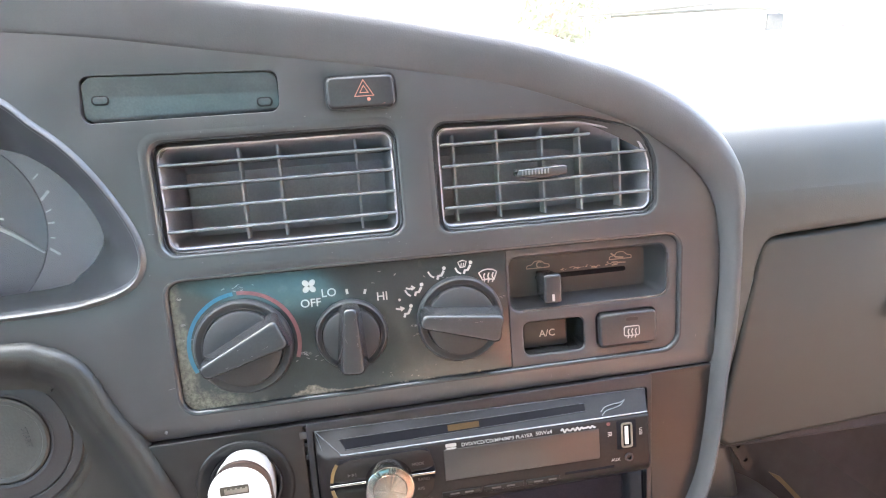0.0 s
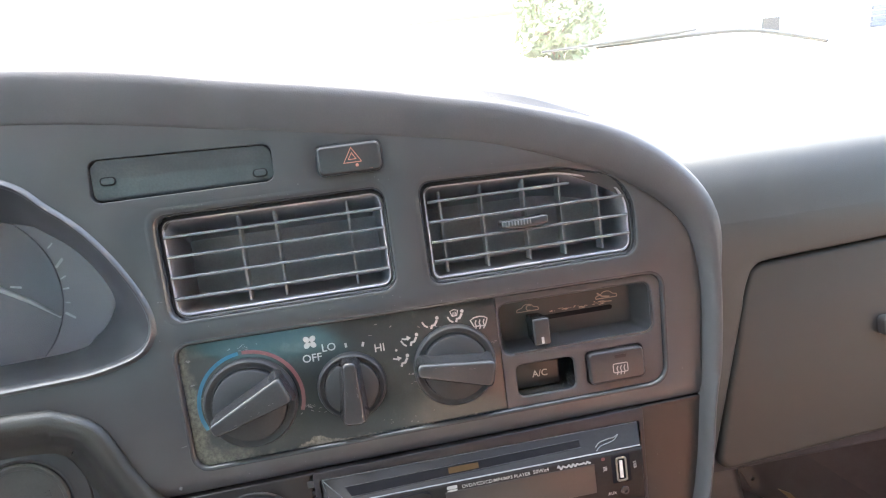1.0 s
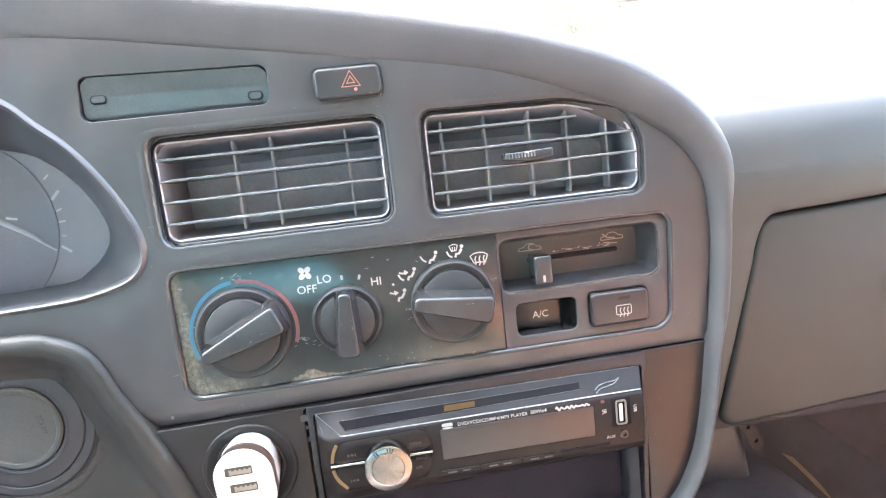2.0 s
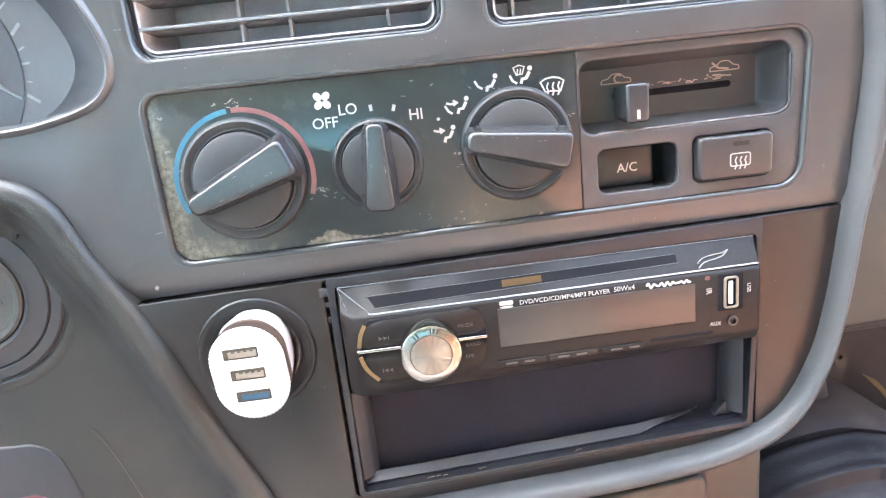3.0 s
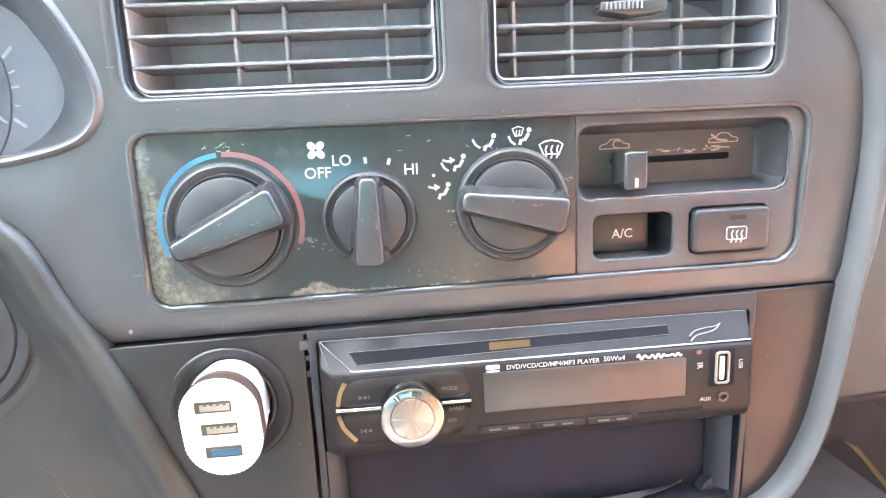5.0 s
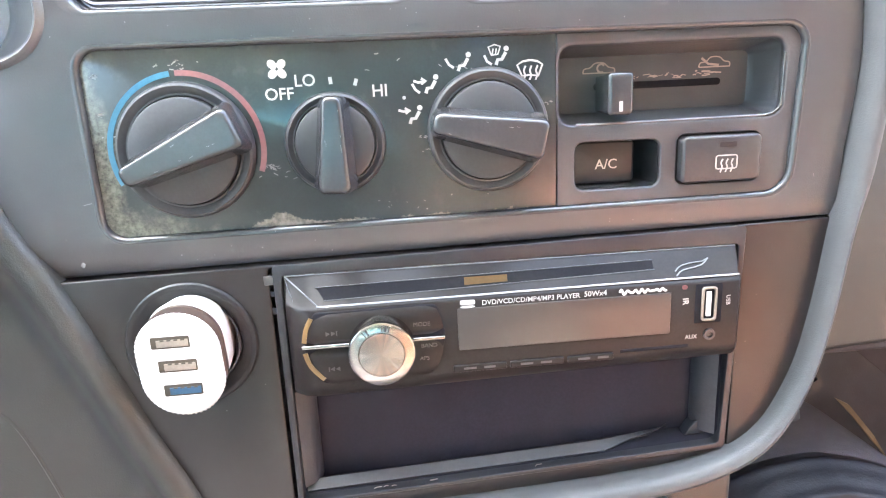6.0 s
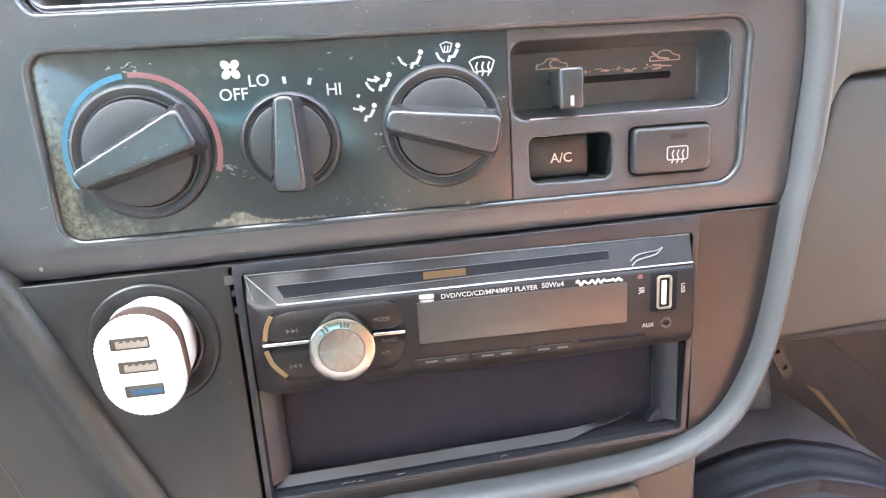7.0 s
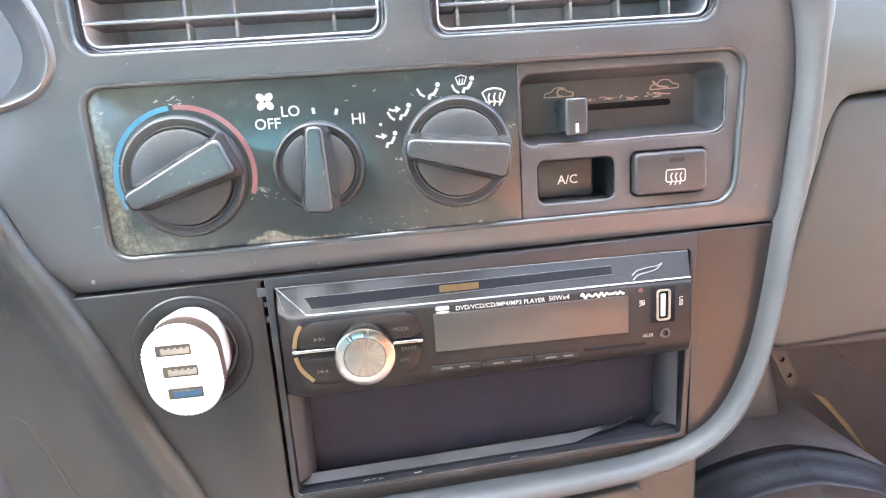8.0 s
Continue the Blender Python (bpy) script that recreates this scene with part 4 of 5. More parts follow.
cap = lathe([(8.4, -22.6), (8.2, -23.0), (0, -23.15)], -6, -93, 72)
for v in cap.verts:
    if v.co.y < -22.9 and (v.co.x + 6) ** 2 + (v.co.z + 93) ** 2 > 4:
        v.co.y += spin.uniform(-0.11, 0.11)
recentre(part("cap", cap, SPUN, vol, "spun silver cap", smooth=20), (-6, -24, -93))
# black dashes standing in for dark reflections on the silver ring
for turn_ in (72, 79, 86, 118, 126):
    a, wd = radians(turn_), spin.uniform(0.25, 0.5)
    part("groove_or_reflection", prism([(-6 + rd * math.cos(a) - sd * wd * math.sin(a), -93 + rd * math.sin(a) + sd * wd * math.cos(a)) for rd, sd in ((9.0, 0.8), (9.0, -0.8), (11.4, -1), (11.4, 1))][::-1], -22.9, -21.0, 0), BLACK, vol)
part("index", stroke([(-6.8, -104.6), (-3.8, -104.4)], 0.9, -13.6), WHITE_INK, radio)
for words, x, z, yy in (("MODE", 9.5, -85.6, -14.15), ("BAND", 12, -94.6, -13.6), ("APS", 10, -99.6, -13.85)):
    part("lettering", letters(words, x, z, 2.3, yy, depth=0.08), DIM_INK, radio)
part("lettering", letters("DVD/VCD/CD/MP4/MP3 PLAYER", 33, -79.6, 2.75, -12.05, bold=0.03, align="LEFT", depth=0.08), WHITE_INK, radio)
part("lettering", letters("50Wx4", 73, -79.3, 3.0, -12.05, bold=0.03, align="LEFT", depth=0.08), WHITE_INK, radio)
part("disc_mark", flat(rr(24.6, -79.9, 30.4, -78.0, 0.6, 2), -12.05), WHITE_INK, radio)
part("disc_mark", flat(circle(27.5, -80.7, 2.9, 16, 0.5), -12.05), WHITE_INK, radio)
part("maker_mark", stroke([(87.2 + 0.3 * k, -79.7 + (0.9 - 0.012 * k) * math.sin(1.35 * 0.3 * k * 1.7) + 0.35 * math.sin(0.9 * k)) for k in range(64)], 0.95, -12.05), WHITE_INK, radio, "plain white squiggle")
usb = part("usb_port", prism(rr(118, -95, 129, -78.6, 0.6, 2), -12.3, -9, 0.2), SLOT_BLACK, radio)
part("usb_shell", plate(rr(120.4, -94, 126.6, -79.8, 1.4, 3), [rr(121.3, -93.1, 125.7, -80.7, 0.9, 3)], -13.2, -10, 0.2), TAN, usb, "pale metal USB socket")
part("usb_tongue", block(122.3, 124.3, -13, -10, -92, -81.8, 0.3), CHARGER, usb)
part("jack", lathe([(0, -12), (1.2, -12), (1.4, -12.8), (2.3, -12.8), (2.5, -11)], 124.5, -100, 20), BLACK, radio)
part("lettering", letters("AUX", 117, -100.6, 2.4, -12.05, depth=0.08, bold=0.02), WHITE_INK, radio)
part("lettering", letters("IR", 114, -85.4, 3.4, -12.05, depth=0.08, turn=-90, bold=0.03), WHITE_INK, radio)
part("lettering", letters("USB", 131.6, -86, 2.4, -12.05, depth=0.08, turn=-90, bold=0.02), WHITE_INK, radio)
for x0, x1 in ((21, 42), (43.5, 65), (66.5, 85)):
    pb = part("preset_button", block(x0, x1, -12.9, -10, -107.2, -104.4, 0.5), GLOSSY, radio)
    part("marking", flat(rr(x0 + 4, -106.2, x0 + 9, -105.3, 0.2, 2), -12.92, depth=0.06), DIM_INK, pb)
    part("marking", flat(rr(x0 + 12, -106.2, x0 + 16.5, -105.3, 0.2, 2), -12.92, depth=0.06), DIM_INK, pb)
for x, z, s, yy in ((-25, -86.6, 1, -14.15), (-24, -101, -1, -13.85)):
    bm = bmesh.new()
    for k in range(2):
        flat([(x + s * (2.0 * k - 1.6), z - 0.9), (x + s * (2.0 * k), z), (x + s * (2.0 * k - 1.6), z + 0.9)][::s], yy, bm, depth=0.08)
    stroke([(x + s * 2.5, z - 0.9), (x + s * 2.5, z + 0.9)], 0.4, yy, bm, depth=0.08)
    part("skip_symbol", bm, DIM_INK, radio)
part("mounting_tab", block(-50, -45.5, 0.5, 4, -70.5, -66.5, 0.6), BLACK, radio)
for off in (0.0, 1.5):
    curl = [(x, 0.5 - (-66.6 - z) - 0.4, z) for x, z in smooth_line([(111.5, -75.6 + off), (114.5, -74.0 + off), (120, -73.2 + off), (123.5, -72.4 + off * 0.6), (126.5, -70.6)], 4)]
    part("worn_mark", tube(curl, 0.28, 6), SCRATCH, radio, "curled scuff in the plastic")
part("indicator", flat(rr(112.4, -80.4, 114.6, -78.6, 0.8, 3), -12.05), STICKER, radio, "small red lamp, unlit")
for k in range(2):
    part("spring_tab", block(-48.2, -45.6, 1.2, 5, -75.5 - 7.2 * k, -73.0 - 7.2 * k + 0.5 * (k % 2), 0.5), SLEEVE, radio)
part("reset_hole", lathe([(0, -11.7), (0.6, -11.7), (0.7, -10.8)], -18, -108.4, 14), SLOT_BLACK, radio)
part("card_slot", block(88, 116, -12.2, -10, -105, -103.6, 0.3), SLOT_BLACK, radio)

cubby = thing("storage_tray", (44, 30, -140), "empty black open tray below the radio with a chipped lip", "storage tray")
bm = bmesh.new()
rings = [ring(bm, grow(TRAY_MOUTH, -d), yy) for d, yy in ((0, 2), (0.5, 8), (1.2, 15))]
for a, b in zip(rings, rings[1:]):
    bridge(bm, a, b)
bm.faces.new(rings[-1])
part("liner", bm, TRAY_BACK, cubby)
for x0, x1 in ((-43.4, -36.5), (137.8, 131)):
    bm = bmesh.new()
    va = [[bm.verts.new((x, yy, z)) for x, yy in ((x0, 2.6), (x0 * 0.4 + x1 * 0.6, 6), (x1, 11), (x1, 14), (x0, 14))] for z in (-162.0 + 0.04 * (x0 + 43), -117.4 + 0.02 * (x0 + 43))]
    bridge(bm, va[0], va[1])
    bm.faces.new(va[0]), bm.faces.new(va[1])
    part("cheek", bm, TRAY, cubby, "grey side cheek")
rag = random.Random(7)
sill = bmesh.new()
front = [(-43, 4.5, -162.6), (88, 4.5, -162.8)] + [(92 + 4.5 * k, 5.5 + 0.8 * k + rag.uniform(-1, 1), -161.8 + 0.8 * k + rag.uniform(-0.4, 0.4)) for k in range(7)]
rear = [(-43, 8, -159.4), (88, 8, -159.4)] + [(92 + 4.5 * k, 8.4 + 0.3 * k, -159.4 + 0.2 * k) for k in range(7)]
front, rear = [[(x, yy, zz - 2.2 + 0.046 * (x + 43)) for x, yy, zz in row] for row in (front, rear)]
bridge(sill, [sill.verts.new(v) for v in front], [sill.verts.new(v) for v in rear], False)
low = [sill.verts.new((x, yy + 0.6, zz - 1.2)) for x, yy, zz in front]
sill.verts.ensure_lookup_table()
bridge(sill, [sill.verts[k] for k in range(len(front))], low, False)
part("sill", sill, TRAY, cubby, "sloping grey sill with a broken end")
chips = bmesh.new()
for k in range(5):
    x = rag.choice((rag.uniform(-30, 130), rag.gauss(50, 12)))
    stroke([(x, -164.2 + rag.uniform(-0.5, 0.7)), (x + rag.uniform(0.6, 1.5), -164 + rag.uniform(-0.5, 0.6)), (x + rag.uniform(1.8, 5), -164.1 + rag.uniform(-0.5, 0.6))], rag.uniform(0.15, 0.4), 1.9, chips, depth=0.3)
for v in chips.verts:
    v.co.z += -2.2 + 0.048 * (v.co.x + 43)
tagged(part("chips", chips, WORN_INK, cubby, "pale chips along the lip"), kind="stuff")
part("sill_stub", prism([(127, -157.5), (136, -157.2), (137, -148), (133, -149.6), (129, -154)], 8, 14, 0.6), TRAY, cubby, "broken sill end")

# ---- power socket and charger ----
socket = thing("power_socket", (-80, 0, -92), "round black power socket in a dished surround", "power socket")
part("surround", lathe([(24.6, 2), (25.3, 0.3), (24.6, -0.3), (23.4, -0.4), (22.4, 0.1), (21.2, 0.9), (19.6, 1.4), (18.6, 2.2)], -80, -92, 56), LOWER, socket)
part("barrel", lathe([(18.7, 4), (18.4, 1.0), (17.6, 1.2), (15, 8), (13, 20), (0, 21)], -80, -92, 56), BLACK, socket)
charger = thing("usb_charger", (-80, -5, -92), "white plastic three-port car charger plugged into the socket", "phone charger")
shape_ = [(x - 0.05 * (z + 92), z) for x, z in rr(-94.5, -112.8, -65.5, -74.3, 14, 12)]
body = part("body", prism(shape_, -18, -12.6, 1.4), CHARGER, charger)
ribs = bmesh.new()
edge_ = [Vector(p) for p in grow(shape_, -0.35)]
for p, q in zip(edge_, edge_[1:] + edge_[:1]):
    n_ = max(1, round((q - p).length / 1.9))
    for k in range(n_):
        c_ = p + (q - p) * (k / n_)
        prism(circle(c_.x, c_.y, 0.62, 8), -17.2, -13, 0.25, ribs)
part("grip_rib", ribs, CHARGER, body)
part("seam", prism([(x + 1.4, z + 2.7) for x, z in grow(shape_, -0.4)], -12.8, -10.4, 0.2), COPPER, charger, "coppery brown seam")
part("collar", prism([(x + 1.7, z + 3.9) for x, z in grow(shape_, -0.6)], -10.6, 16, 1.0, taper=-2.5), CHARGER, charger)
for i, (x, z, mat) in enumerate(((-81.5, -83.6, TAN), (-80, -92.8, TAN), (-79.3, -102.3, USB_BLUE))):
    # dark plate gives the port its inner shade by colour
    s = part("usb_socket", prism(rr(x - 6.9, z - 2.3, x + 6.9, z + 2.3, 0.5, 2), -18.1, -14, 0.1), BRONZE, body)
    part("tongue", block(x - 4.9, x + 6.3, -18.3, -15, z - 1.7, z + 1.1, 0.2), mat, s)
    for k in range(4):
        part("contact", block(x - 3.4 + 2.4 * k, x - 2.0 + 2.4 * k, -18.34, -17, z + 0.6, z + 1.15, 0.05), BRONZE, s)

# ---- instrument cluster ----
cluster = thing("instrument_cluster", (-220, 40, 65), "instrument cluster behind a hazy clear lens", "instrument cluster")
bm = bmesh.new()
DIAL = smooth_line([(-330, 6), (-200, 9), (-175, 17), (-162, 31), (-158.5, 45), (-166, 63), (-182, 79.5), (-215, 95), (-330, 112)], 8)
rings = [ring(bm, grow([(a[0] * (1 - k) + b[0] * k, a[1] * (1 - k) + b[1] * k) for a, b in zip(CLUSTER, DIAL)], out, False), yy) for k, yy, out in ((0, 2, 0), (0.3, 16, 0), (0.75, 48, 0), (1, 80, 0), (1, 82, 1), (1, 114, 22))]
for a, b in zip(rings, rings[1:]):
    bridge(bm, a, b, False)
part("hood", bm, BEZEL, cluster)
part("dial_plate", prism(grow(DIAL, 24, False), 113, 118), GAUGE, cluster, "pale grey dial behind hazy lens")
part("speedometer", prism(circle(-266, 47, 61, 64), 111.6, 113.2, 0.4), DIAL_DARK, cluster, "darker round dial face")
for pts_, w in (([(-205.5, 61.5), (-200.2, 67)], 1.8), ([(-204, 53.6), (-200.6, 55.2)], 0.9), ([(-204, 46.6), (-199.8, 46.8)], 1.2), ([(-203.8, 37.4), (-201, 36.8)], 0.8), ([(-205.4, 30.5), (-199.6, 26)], 1.7), ([(-208, 75), (-204.6, 78)], 0.9), ([(-236, 53), (-229, 51.5)], 1.4)):
    part("dial_mark", stroke(pts_, w, 111.5), DIAL_INK, cluster)
lens = part("lens", prism(grow(DIAL, 0.5, False), 76, 77), LENS, cluster, "hazy clear plastic lens")
lens.visible_shadow = False
part("needle", tube([(-240, 104, 54), (-222, 105, 42), (-206.5, 107, 28.6)], [1.8, 1.4, 0.7], 8), DIAL_INK, cluster, "pale needle")

# ---- lower left panel with ignition lock ----
knee_edge = smooth_line([(-330, -1), (-190, -1), (-163, -5), (-147, -16), (-136, -40), (-125, -62), (-112, -94), (-99, -128), (-84, -164), (-62, -230)], 8)
knee = thing("knee_panel", (-200, 0, -100), "grey-olive moulded plastic panel round the ignition lock", "dashboard trim")
bm = bmesh.new()
prof = [(-1, 14), (0, 3), (0.8, -0.5), (2.5, -3.2), (5.0, -4.8), (9, -4.4), (13, -2), (18, 3), (24, 7), (32, 9.5), (50, 10)]
rings = [ring(bm, grow(knee_edge, d, False), yy) for d, yy in prof]
for a, b in zip(rings, rings[1:]):
    bridge(bm, a, b, False)
last = rings[-1]
far = [bm.verts.new((-420, 11, -60 + (v.co.z + 60) * 0.9)) for v in last]
bridge(bm, last, far, False)
part("panel", bm, KNEE, knee, smooth=60)
part("moulded_crease", tube([(x, 10.6, z) for x, z in smooth_line([(-172, -116), (-164, -118.5), (-158.5, -125), (-153, -138), (-146, -161), (-140, -185)], 6)], [0.3 + 0.8 * min(1, k / 10) for k in range(31)], 8), KNEE, knee)
part("column_cover", prism(rpoly([(-330, -220, 1), (-166, -220, 1), (-173, -152, 30), (-180, -124.5, 16), (-330, -122, 1)], 8), 9.2, 14, 1.2, steps=5), LOCK, knee, "darker lower cover")
solid("label_sticker", prism(rpoly([(-206, -164, 1), (-187, -162, 1), (-186, -153, 2), (-193, -149.6, 2), (-206, -150.5, 1)]), 8.6, 9.4, 0.3), STICKER, "small red sticker on the knee panel", "sticker", base=(-196, 10, -150))
ign = thing("ignition_lock", (-199.5, 8, -53), "ignition lock with a dark ringed collar and dull metal face", "ignition lock")
part("seat_ring", lathe([(r_ * 1.06, d_) for r_, d_ in [(43, 14.4), (41.5, 13.4), (39.5, 12.9), (38.2, 13), (37.3, 13.7), (37.0, 17)]], -195.8, -53.5, 64, y=-3.8), KNEE, ign)
part("collar", lathe([(r_ * 1.06, d_) for r_, d_ in [(36.6, 15), (36.4, 11.6), (35.6, 10.8), (32.0, 10.6), (31.3, 11.5), (30.6, 10.6), (24.8, 10.2), (23.4, 9.6), (22.0, 10.2), (21.6, 12)]], -195.8, -53.5, 64, y=-2.5), LOCK, ign)
part("lock_face", lathe([(r_ * 1.06, d_) for r_, d_ in [(21.7, 13), (21.4, 9.8), (20.4, 9.0), (18.6, 9.2), (18.2, 9.8), (0, 9.8)]], -195.8, -53.5, 48, y=-2.5), LOCK_FACE, ign, "dull metal lock face")
part("lettering", letters("START", -183.5, -53, 3.8, 7.2, turn=-82, depth=0.2), LOCK, ign)

# ---- lower console and footwell ----
console = thing("lower_console", (80, 30, -260), "grey plastic lower console below the centre panel", "console")
part("body", prism(rpoly([(-60, -420, 4), (158, -420, 4), (160, -176, 4), (-60, -176, 4)]), 22, 300, 3), KNEE, console)
part("lid", prism(rpoly([(-20, -270, 5), (127, -270, 5), (127.5, -195.6, 6), (-20, -209, 5)]), 16, 26, 2), PAD, console)
part("lid_gap", prism(rpoly([(-22, -272, 5), (128.8, -272, 5), (129.3, -193.8, 7), (-22, -207.2, 6)]), 21.6, 26, 0), DEEP, console)

# ---- cabin shell, in metres; its rear is unseen and shapes the panel's reflections ----
FREE = Matrix.Identity(4)


def slab(corners, thick, way=(0, 0, 1)):
    """A flat piece of given thickness, from its corners."""
    bm = bmesh.new()
    w = Vector(way) * thick
    a = [bm.verts.new(Vector(c)) for c in corners]
    b = [bm.verts.new(Vector(c) + w) for c in corners]
    bridge(bm, a, b)
    bm.faces.new(a), bm.faces.new(b)
    return bm


def big(name, bm, mat, label, category, kind="structure"):
    return solid(name, bm, mat, label, category, kind, on=FREE, scale=1.0)


big("floor", slab([(-0.95, -1.9, 0.28), (0.75, -1.9, 0.28), (0.75, 0.75, 0.28), (-0.95, 0.75, 0.28)], 0.03), CARPET, "dark carpeted car floor", "floor")
# unseen ceiling, kept pale to brighten the panel's upper reflections
big("ceiling", slab([(-0.85, -1.9, 1.36), (0.65, -1.9, 1.36), (0.65, -0.18, 1.36), (-0.85, -0.18, 1.36)], 0.03), HEADLINER, "pale cloth headliner", "ceiling")
for name, x, cloth in (("wall_left", -0.95, GREY_CLOTH), ("wall_right", 0.75, CABIN)):
    up = 0.09 if x < 0 else 0.0
    big(name, slab([(x, -1.9, 0.28), (x, 0.60, 0.28), (x, 0.60, 0.84 + up), (x, -1.9, 0.90 + up)], 0.04, (1 if x > 0 else -1, 0, 0)), cloth, "plain cloth-trimmed door side", "wall")
# unseen rear pieces, placed and coloured for what the panel reflects
big("wall_rear", slab([(0.0, -1.0, 0.28), (0.75, -1.0, 0.28), (0.75, -1.15, 1.25), (0.0, -1.15, 1.25)], 0.04, (0, -1, 0)), CABIN, "unseen tan surface at the rear of the cabin, reflected in the panel", "wall")
big("brown_reflection_board", slab([(0.26, -0.72, 0.30), (0.74, -0.72, 0.30), (0.74, -0.88, 0.96), (0.26, -0.88, 0.96)], 0.05, (0, -1, 0)), BROWN_BOUNCE, "unseen brown board added behind the passenger side for warm reflections", "wall")
big("wall_rear_left", slab([(-0.95, -1.0, 0.28), (0.0, -1.0, 0.28), (0.0, -1.15, 0.95), (-0.95, -1.15, 0.95)], 0.04, (0, -1, 0)), GREY_CLOTH, "unseen dark grey surface at the rear, added to darken reflections", "wall")
# added board that blocks the bright pane from the left bezel's reflection
big("reflection_mask", slab([(-0.95, -1.15, 0.95), (-0.68, -1.15, 0.95), (-0.68, -1.18, 1.36), (-0.95, -1.18, 1.36)], 0.04, (0, -1, 0)), GREY_CLOTH, "unseen grey board added to keep bright reflections off the left bezel", "wall")
big("wall_right_rear", slab([(0.75, -1.9, 0.88), (0.75, -0.35, 0.88), (0.66, -0.35, 1.36), (0.66, -1.9, 1.36)], 0.04, (1, 0, 0)), CABIN, "plain tan cloth side of the cabin", "wall")
big("wall_front", slab([(-0.95, 0.60, 0.28), (0.75, 0.60, 0.28), (0.75, 0.60, 0.76), (-0.95, 0.60, 0.76)], 0.04, (0, 1, 0)), CARPET, "dark bulkhead below the windscreen", "wall")

# ---- outside ----
ground = bmesh.new()
rows_ = []
for gy in [-400, -60, -10, 2] + [4 + 0.5 * k for k in range(17)] + [16, 30, 100, 400]:
    bank = 0.42 * math.exp(-((gy - 7.8) / 1.6) ** 2)
    rows_.append([ground.verts.new((gx, gy, bank * (1 + 0.08 * math.sin(1.3 * gx)) * (1 - 0.6 * max(0.0, min(1.0, (gx - 4.5) / 2))))) for gx in [-400, -60, -20] + [-12 + 1.0 * k for k in range(30)] + [25, 60, 400]])
for a, b in zip(rows_, rows_[1:]):
    bridge(ground, a, b, False)
big("ground", ground, SAND, "pale sandy ground with a low bank", "ground")
bonnet = bmesh.new()
bonnet_rows = []
for y in (0.76, 0.9, 1.2, 1.5, 1.75):
    bonnet_rows.append([bonnet.verts.new((-0.1 + 0.82 * u, y, 0.80 - 0.03 * u * u - 0.10 * (y - 0.76) ** 2)) for u in [k / 8 - 1 for k in range(17)]])
for a, b in zip(bonnet_rows, bonnet_rows[1:]):
    bridge(bonnet, a, b, False)
big("bonnet", bonnet, PAINT, "pale car bonnet beyond the windscreen", "car", "")


def clear_glass(name, tint, haze=0.0):
    """Thin car glass: clear with a tint, a faint gloss and a dust film that adds glare haze."""
    m = bpy.data.materials.new(name)
    m.use_nodes = True
    nt = m.node_tree
    nt.nodes.remove(nt.nodes["Principled BSDF"])
    t, g, mix = [nt.nodes.new(k) for k in ("ShaderNodeBsdfTransparent", "ShaderNodeBsdfGlossy", "ShaderNodeMixShader")]
    dust, veil = nt.nodes.new("ShaderNodeBsdfTranslucent"), nt.nodes.new("ShaderNodeMixShader")
    dust.inputs["Color"].default_value, veil.inputs[0].default_value = (0.9, 0.9, 0.86, 1), haze
    t.inputs["Color"].default_value = (*tint, 1)
    g.inputs["Roughness"].default_value = 0.02
    mix.inputs[0].default_value = 0.02
    nt.links.new(t.outputs[0], veil.inputs[1])
    nt.links.new(dust.outputs[0], veil.inputs[2])
    nt.links.new(veil.outputs[0], mix.inputs[1])
    nt.links.new(g.outputs[0], mix.inputs[2])
    nt.links.new(mix.outputs[0], nt.nodes["Material Output"].inputs["Surface"])
    return m


# the windscreen's scattering film stands for dust and veiling glare together
GLASS = clear_glass("windscreen_glass", (0.93, 0.97, 0.95), 0.004)
TINTED = clear_glass("green_tinted_glass", (0.59, 0.64, 0.62))
# tint of the unseen rear panes, chosen for teal reflections on the panel
TEAL = clear_glass("rear_reflection_tint", (0.37, 0.53, 0.51))
# window_4 and window_5 are unseen, added to brighten and tint reflections
for name, corners, mat in (("window_1", [(-0.90, 0.76, 0.80), (0.70, 0.76, 0.80), (0.62, -0.18, 1.36), (-0.82, -0.18, 1.36)], GLASS),
                           ("window_2", [(-0.95, 0.45, 0.93), (-0.95, -1.9, 0.99), (-0.85, -1.9, 1.36), (-0.85, -0.18, 1.36)], TINTED),
                           ("window_4", [(-0.68, -1.15, 0.95), (0.0, -1.15, 0.95), (0.0, -1.18, 1.36), (-0.68, -1.18, 1.36)], TEAL),
                           ("window_5", [(0.0, -1.16, 1.25), (0.75, -1.16, 1.25), (0.75, -1.18, 1.36), (0.0, -1.18, 1.36)], TEAL),
                           ("window_3", [(0.75, 0.45, 0.87), (0.75, -0.35, 0.88), (0.66, -0.35, 1.36), (0.66, -0.18, 1.36)], TINTED)):
    pane = big(name, slab(corners, 0.004, (0, -1, 0) if mat is TEAL else (0, 0, 1)), mat, "clear curved windscreen glass" if mat is GLASS else "unseen green-tinted glass that filters side light and rear reflections", "window")
    pane.visible_shadow = False

# ---- footwell ----
mat_ob = thing("floor_mat", (0.33, 0.30, 0.45), "black ribbed rubber floor mat with a raised rounded edge", "floor mat", on=FREE, scale=1.0)


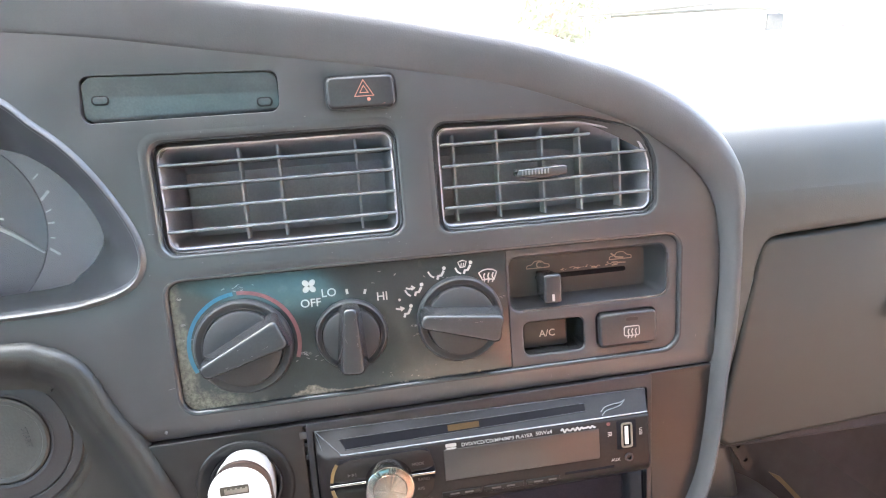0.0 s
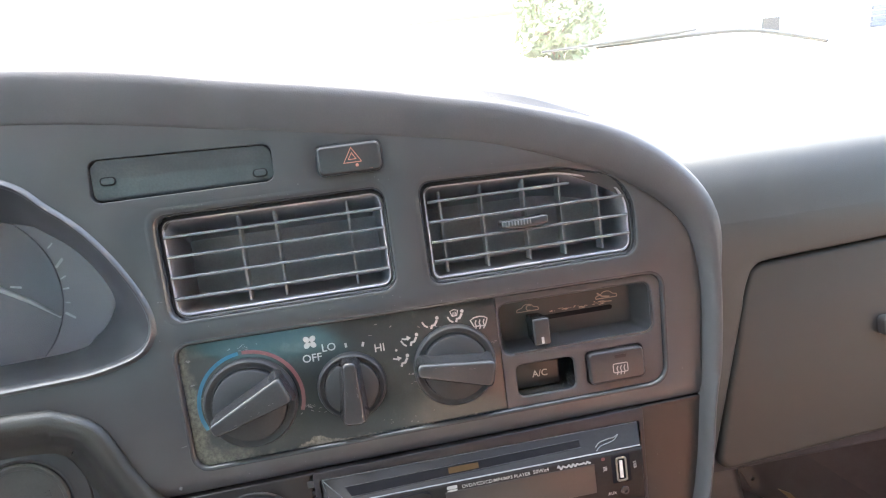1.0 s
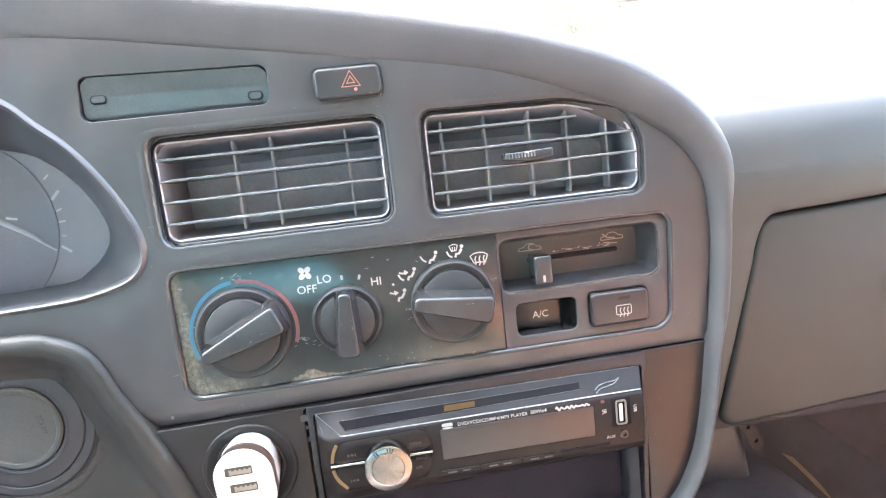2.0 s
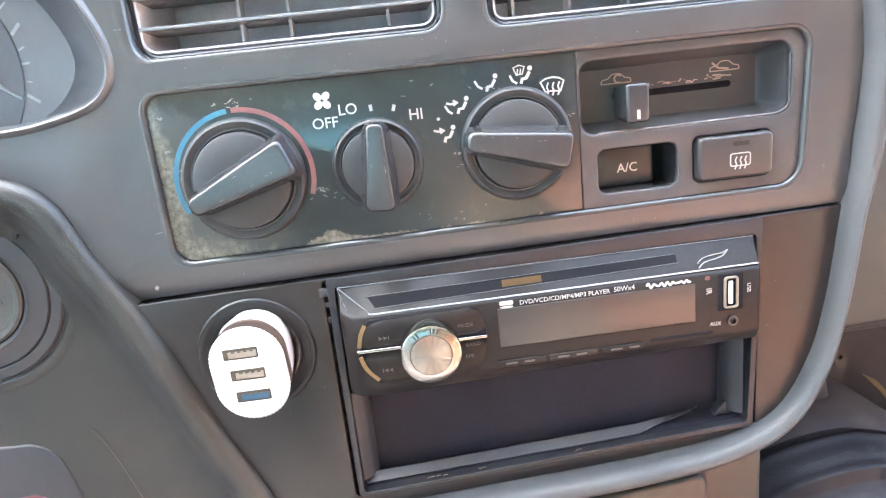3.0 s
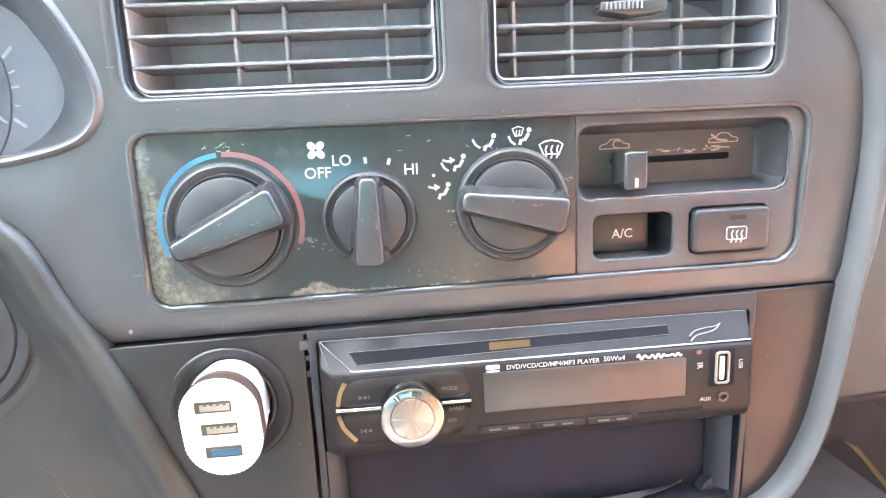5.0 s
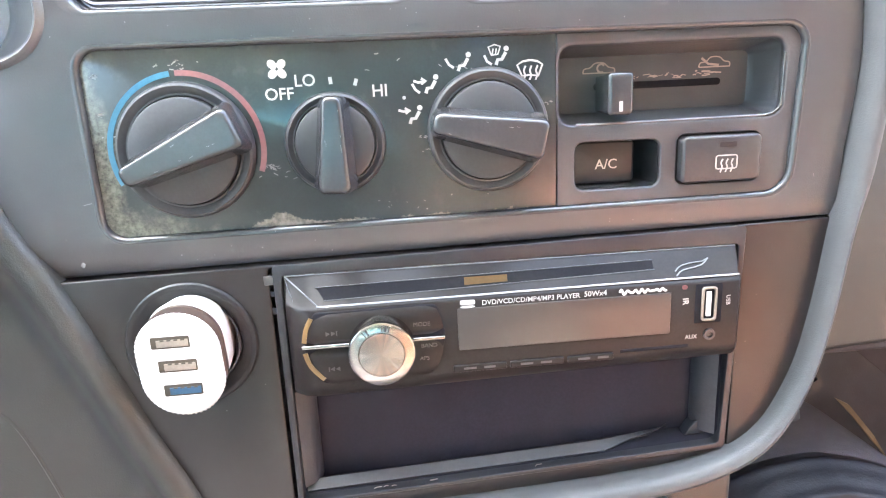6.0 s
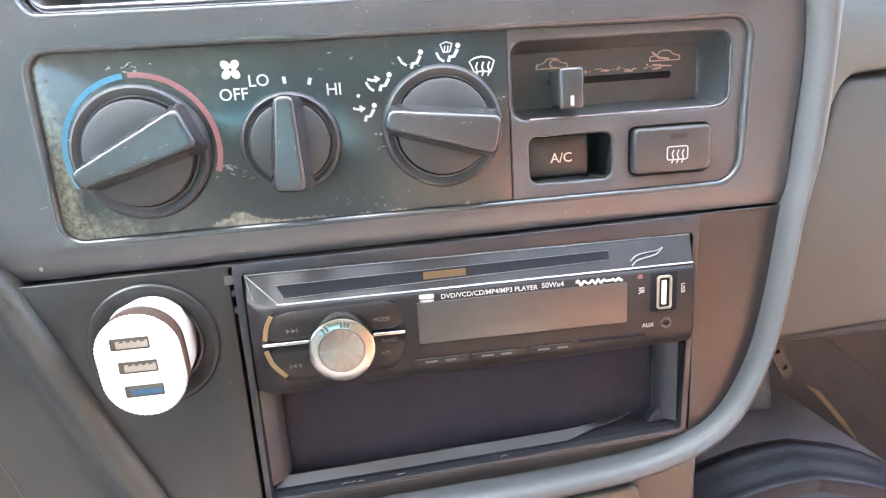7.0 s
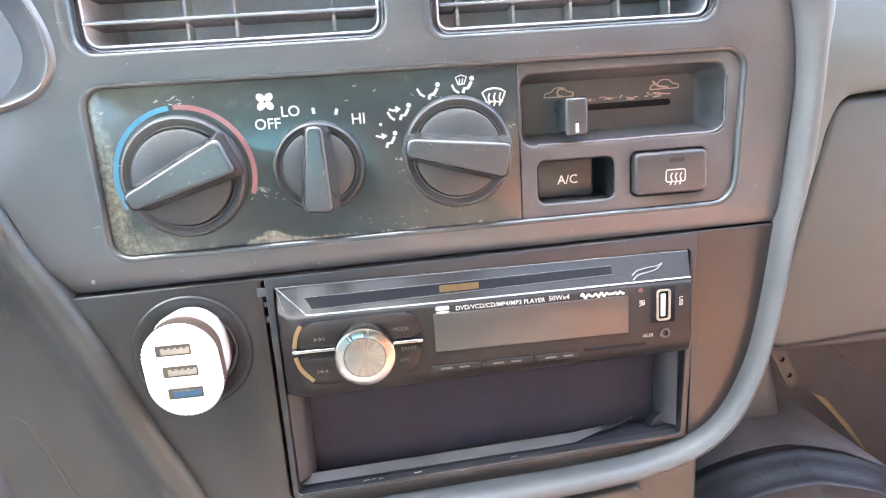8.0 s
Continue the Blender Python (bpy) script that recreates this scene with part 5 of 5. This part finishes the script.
def mat_shape(ds, columns):
    """The floor covering as a sheet; d runs forward from the front ridge of the mat."""
    bm = bmesh.new()
    rows_ = []
    for d in ds:
        rows_.append([])
        for j in range(columns + 1):
            x = 0.12 + 0.60 * j / columns
            crest = 0.545 - 6.0 * max(0, x - 0.33) ** 2 - 4.0 * max(0, 0.30 - x) ** 2
            y = 0.083 - 0.35 * max(0, x - 0.31) + d
            z = crest - (0.35 * -d + 0.006 if d < -0.03 else 9 * d * d if d < 0 else 0.25 * d)
            z = max(z, 0.36)
            z += 0.0020 * math.exp(-(d / 0.005) ** 2) + 0.0028 * math.exp(-((d + 0.030) / 0.006) ** 2)
            z += 0.0009 * max(0.0, min(1.0, (-0.04 - d) / 0.01)) * math.cos(2 * math.pi * (x - 0.15 * d) / 0.009)
            rows_[-1].append(bm.verts.new((x, y, z)))
    for a, b in zip(rows_, rows_[1:]):
        bridge(bm, a, b, False)
    return bm


part("mat", mat_shape([-0.50 + 0.01 * k for k in range(44)] + [-0.06 + 0.0015 * k for k in range(47)], 700), RUBBER, mat_ob, smooth=75)
# same sheet carried forward; its lighter colour offsets the shade there
big("mat_front", mat_shape([0.0091 + 0.008 * k for k in range(22)], 60), MAT_LIFT, "front part of the mat sheet, coloured lighter to offset shade under the dashboard", "floor")
box = thing("heater_duct", (240, 260, -250), "dark grey plastic heater duct under the dashboard", "heater duct")
part("shell", prism(rpoly([(150, -345, 20), (345, -345, 40), (318, -176, 20), (150, -176, 10)], 8), 205, 420, 14, steps=5), SHELL, box)
kick = [(150, -420), (900, -420), (900, -176), (150, -176)]
part("kick_panel", prism(kick, 262, 300, 3), FOOT, box)
part("felt_patch", prism([(399, -234), (395, -176), (900, -176), (900, -400), (600, -400), (482, -303), (426, -256)][::-1], 261, 263, 0.2), DEEP, box, "dark navy felt")
strap = thing("strap", (420, 250, -325), "thin frayed yellow strap lying in the footwell", "strap")
bm = bmesh.new()
va = [(388, 242, -285), (402, 243, -293), (432, 245, -328), (450, 246, -355), (432, 245, -335), (406, 243, -304)]
fr_, bk_ = [[bm.verts.new((x, y + o, z)) for x, y, z in va] for o in (0, 2.5)]
bridge(bm, fr_, bk_)
bm.faces.new(fr_), bm.faces.new(bk_)
part("webbing", bm, YELLOW, strap)
bracket = thing("bracket", (329, 200, -238), "small grey metal bracket with bolt holes under the dashboard", "bracket")
bar = part("plate", plate([(311, -209), (323, -207), (341, -245), (338, -253), (332, -250)], [circle(333.5, -241, 2.2, 12), circle(326, -226, 2.2, 12), circle(319, -213, 2.2, 12)], 200, 203, 0.4), DARK_METAL, bracket)

# ---- outside things ----
wiper = thing("wiper", (0.5, 0.54, 0.95), "grey windscreen wiper arm resting below the glass", "wiper", on=FREE, scale=1.0)


def on_glass(x, y, off=0.010):
    return (x, y, 0.80 + 0.596 * (0.76 - y) + off)


part("blade", tube([on_glass(0.255, 0.503), on_glass(0.372, 0.497), on_glass(0.459, 0.491)], [0.0015, 0.0035, 0.0018], 6), WIPER, wiper)
part("arm", tube(smooth_line([on_glass(0.330, 0.512, 0.014), on_glass(0.420, 0.514, 0.016), on_glass(0.528, 0.514, 0.016), on_glass(0.60, 0.528, 0.014), on_glass(0.70, 0.556)], 4), 0.0035, 6), WIPER, wiper)
house = thing("house", (9.5, 12, 0), "pale rendered house with a brick end and small dark window", "house", on=FREE, scale=1.0)


def cuboid(x0, x1, y0, y1, z0, z1):
    return slab([(x0, y0, z0), (x1, y0, z0), (x1, y1, z0), (x0, y1, z0)], z1 - z0)


part("wall", cuboid(6.4, 16, 12, 18, 0, 3.2), HOUSE, house)
part("brick_end", cuboid(5.6, 6.4, 12.2, 18, 0, 3.0), BRICK, house)
part("roof", slab([(5.3, 11.7, 3.2), (16.3, 11.7, 3.2), (16.3, 18.3, 3.2), (5.3, 18.3, 3.2)], 0.25), BRICK, house)
win = part("window", cuboid(8.5, 8.85, 11.95, 12.0, 0.1, 0.42), PANE, house)
part("window_frame", cuboid(8.46, 8.89, 11.97, 12.02, 0.42, 0.47), HOUSE, win)
for k in range(4):
    part("shutter_slat", cuboid(10.95, 11.8, 11.94, 12.0, 0.02 + 0.11 * k, 0.10 + 0.11 * k), SHUTTER, house)
big("garden_wall", cuboid(-14, 2.0, 16, 16.3, 0, 0.75), BRICK, "low pale brick garden wall", "wall")

BX, BY = 2.75, 7.8
bush = thing("bush", (BX, BY, 0.4), "rounded leafy green bush at the roadside", "bush", on=FREE, scale=1.0)
rng = random.Random(4)
bm = bmesh.new()
for k in range(7):
    a = 2 * math.pi * k / 7
    tube([(BX, BY, 0.35), (BX + 0.2 * math.cos(a), BY + 0.2 * math.sin(a), 0.7), (BX + 0.4 * math.cos(a), BY + 0.4 * math.sin(a), 1.2)], [0.04, 0.025, 0.008], 5, bm)
part("stems", bm, BARK, bush)
bm = bmesh.new()
for k in range(2600):
    d = Vector((rng.gauss(0, 1), rng.gauss(0, 1), rng.gauss(0, 1))).normalized()
    rad = (0.55 + 0.45 * rng.random() ** 0.5) * (1 + 0.18 * math.sin(5 * d.x + 3) * math.cos(4 * d.z))
    c = Vector((BX, BY, 0.88)) + Vector((d.x * 0.60, d.y * 0.58, d.z * 0.52)) * rad
    u = Vector((rng.gauss(0, 1), rng.gauss(0, 1), rng.gauss(0, 1))).normalized()
    v = u.orthogonal().normalized()
    s = 0.05 + 0.04 * rng.random()
    bm.faces.new([bm.verts.new(c + w) for w in (-u * s, v * s * 0.45, u * s, -v * s * 0.45)])
tagged(part("crown", bm, LEAF, bush), kind="stuff")
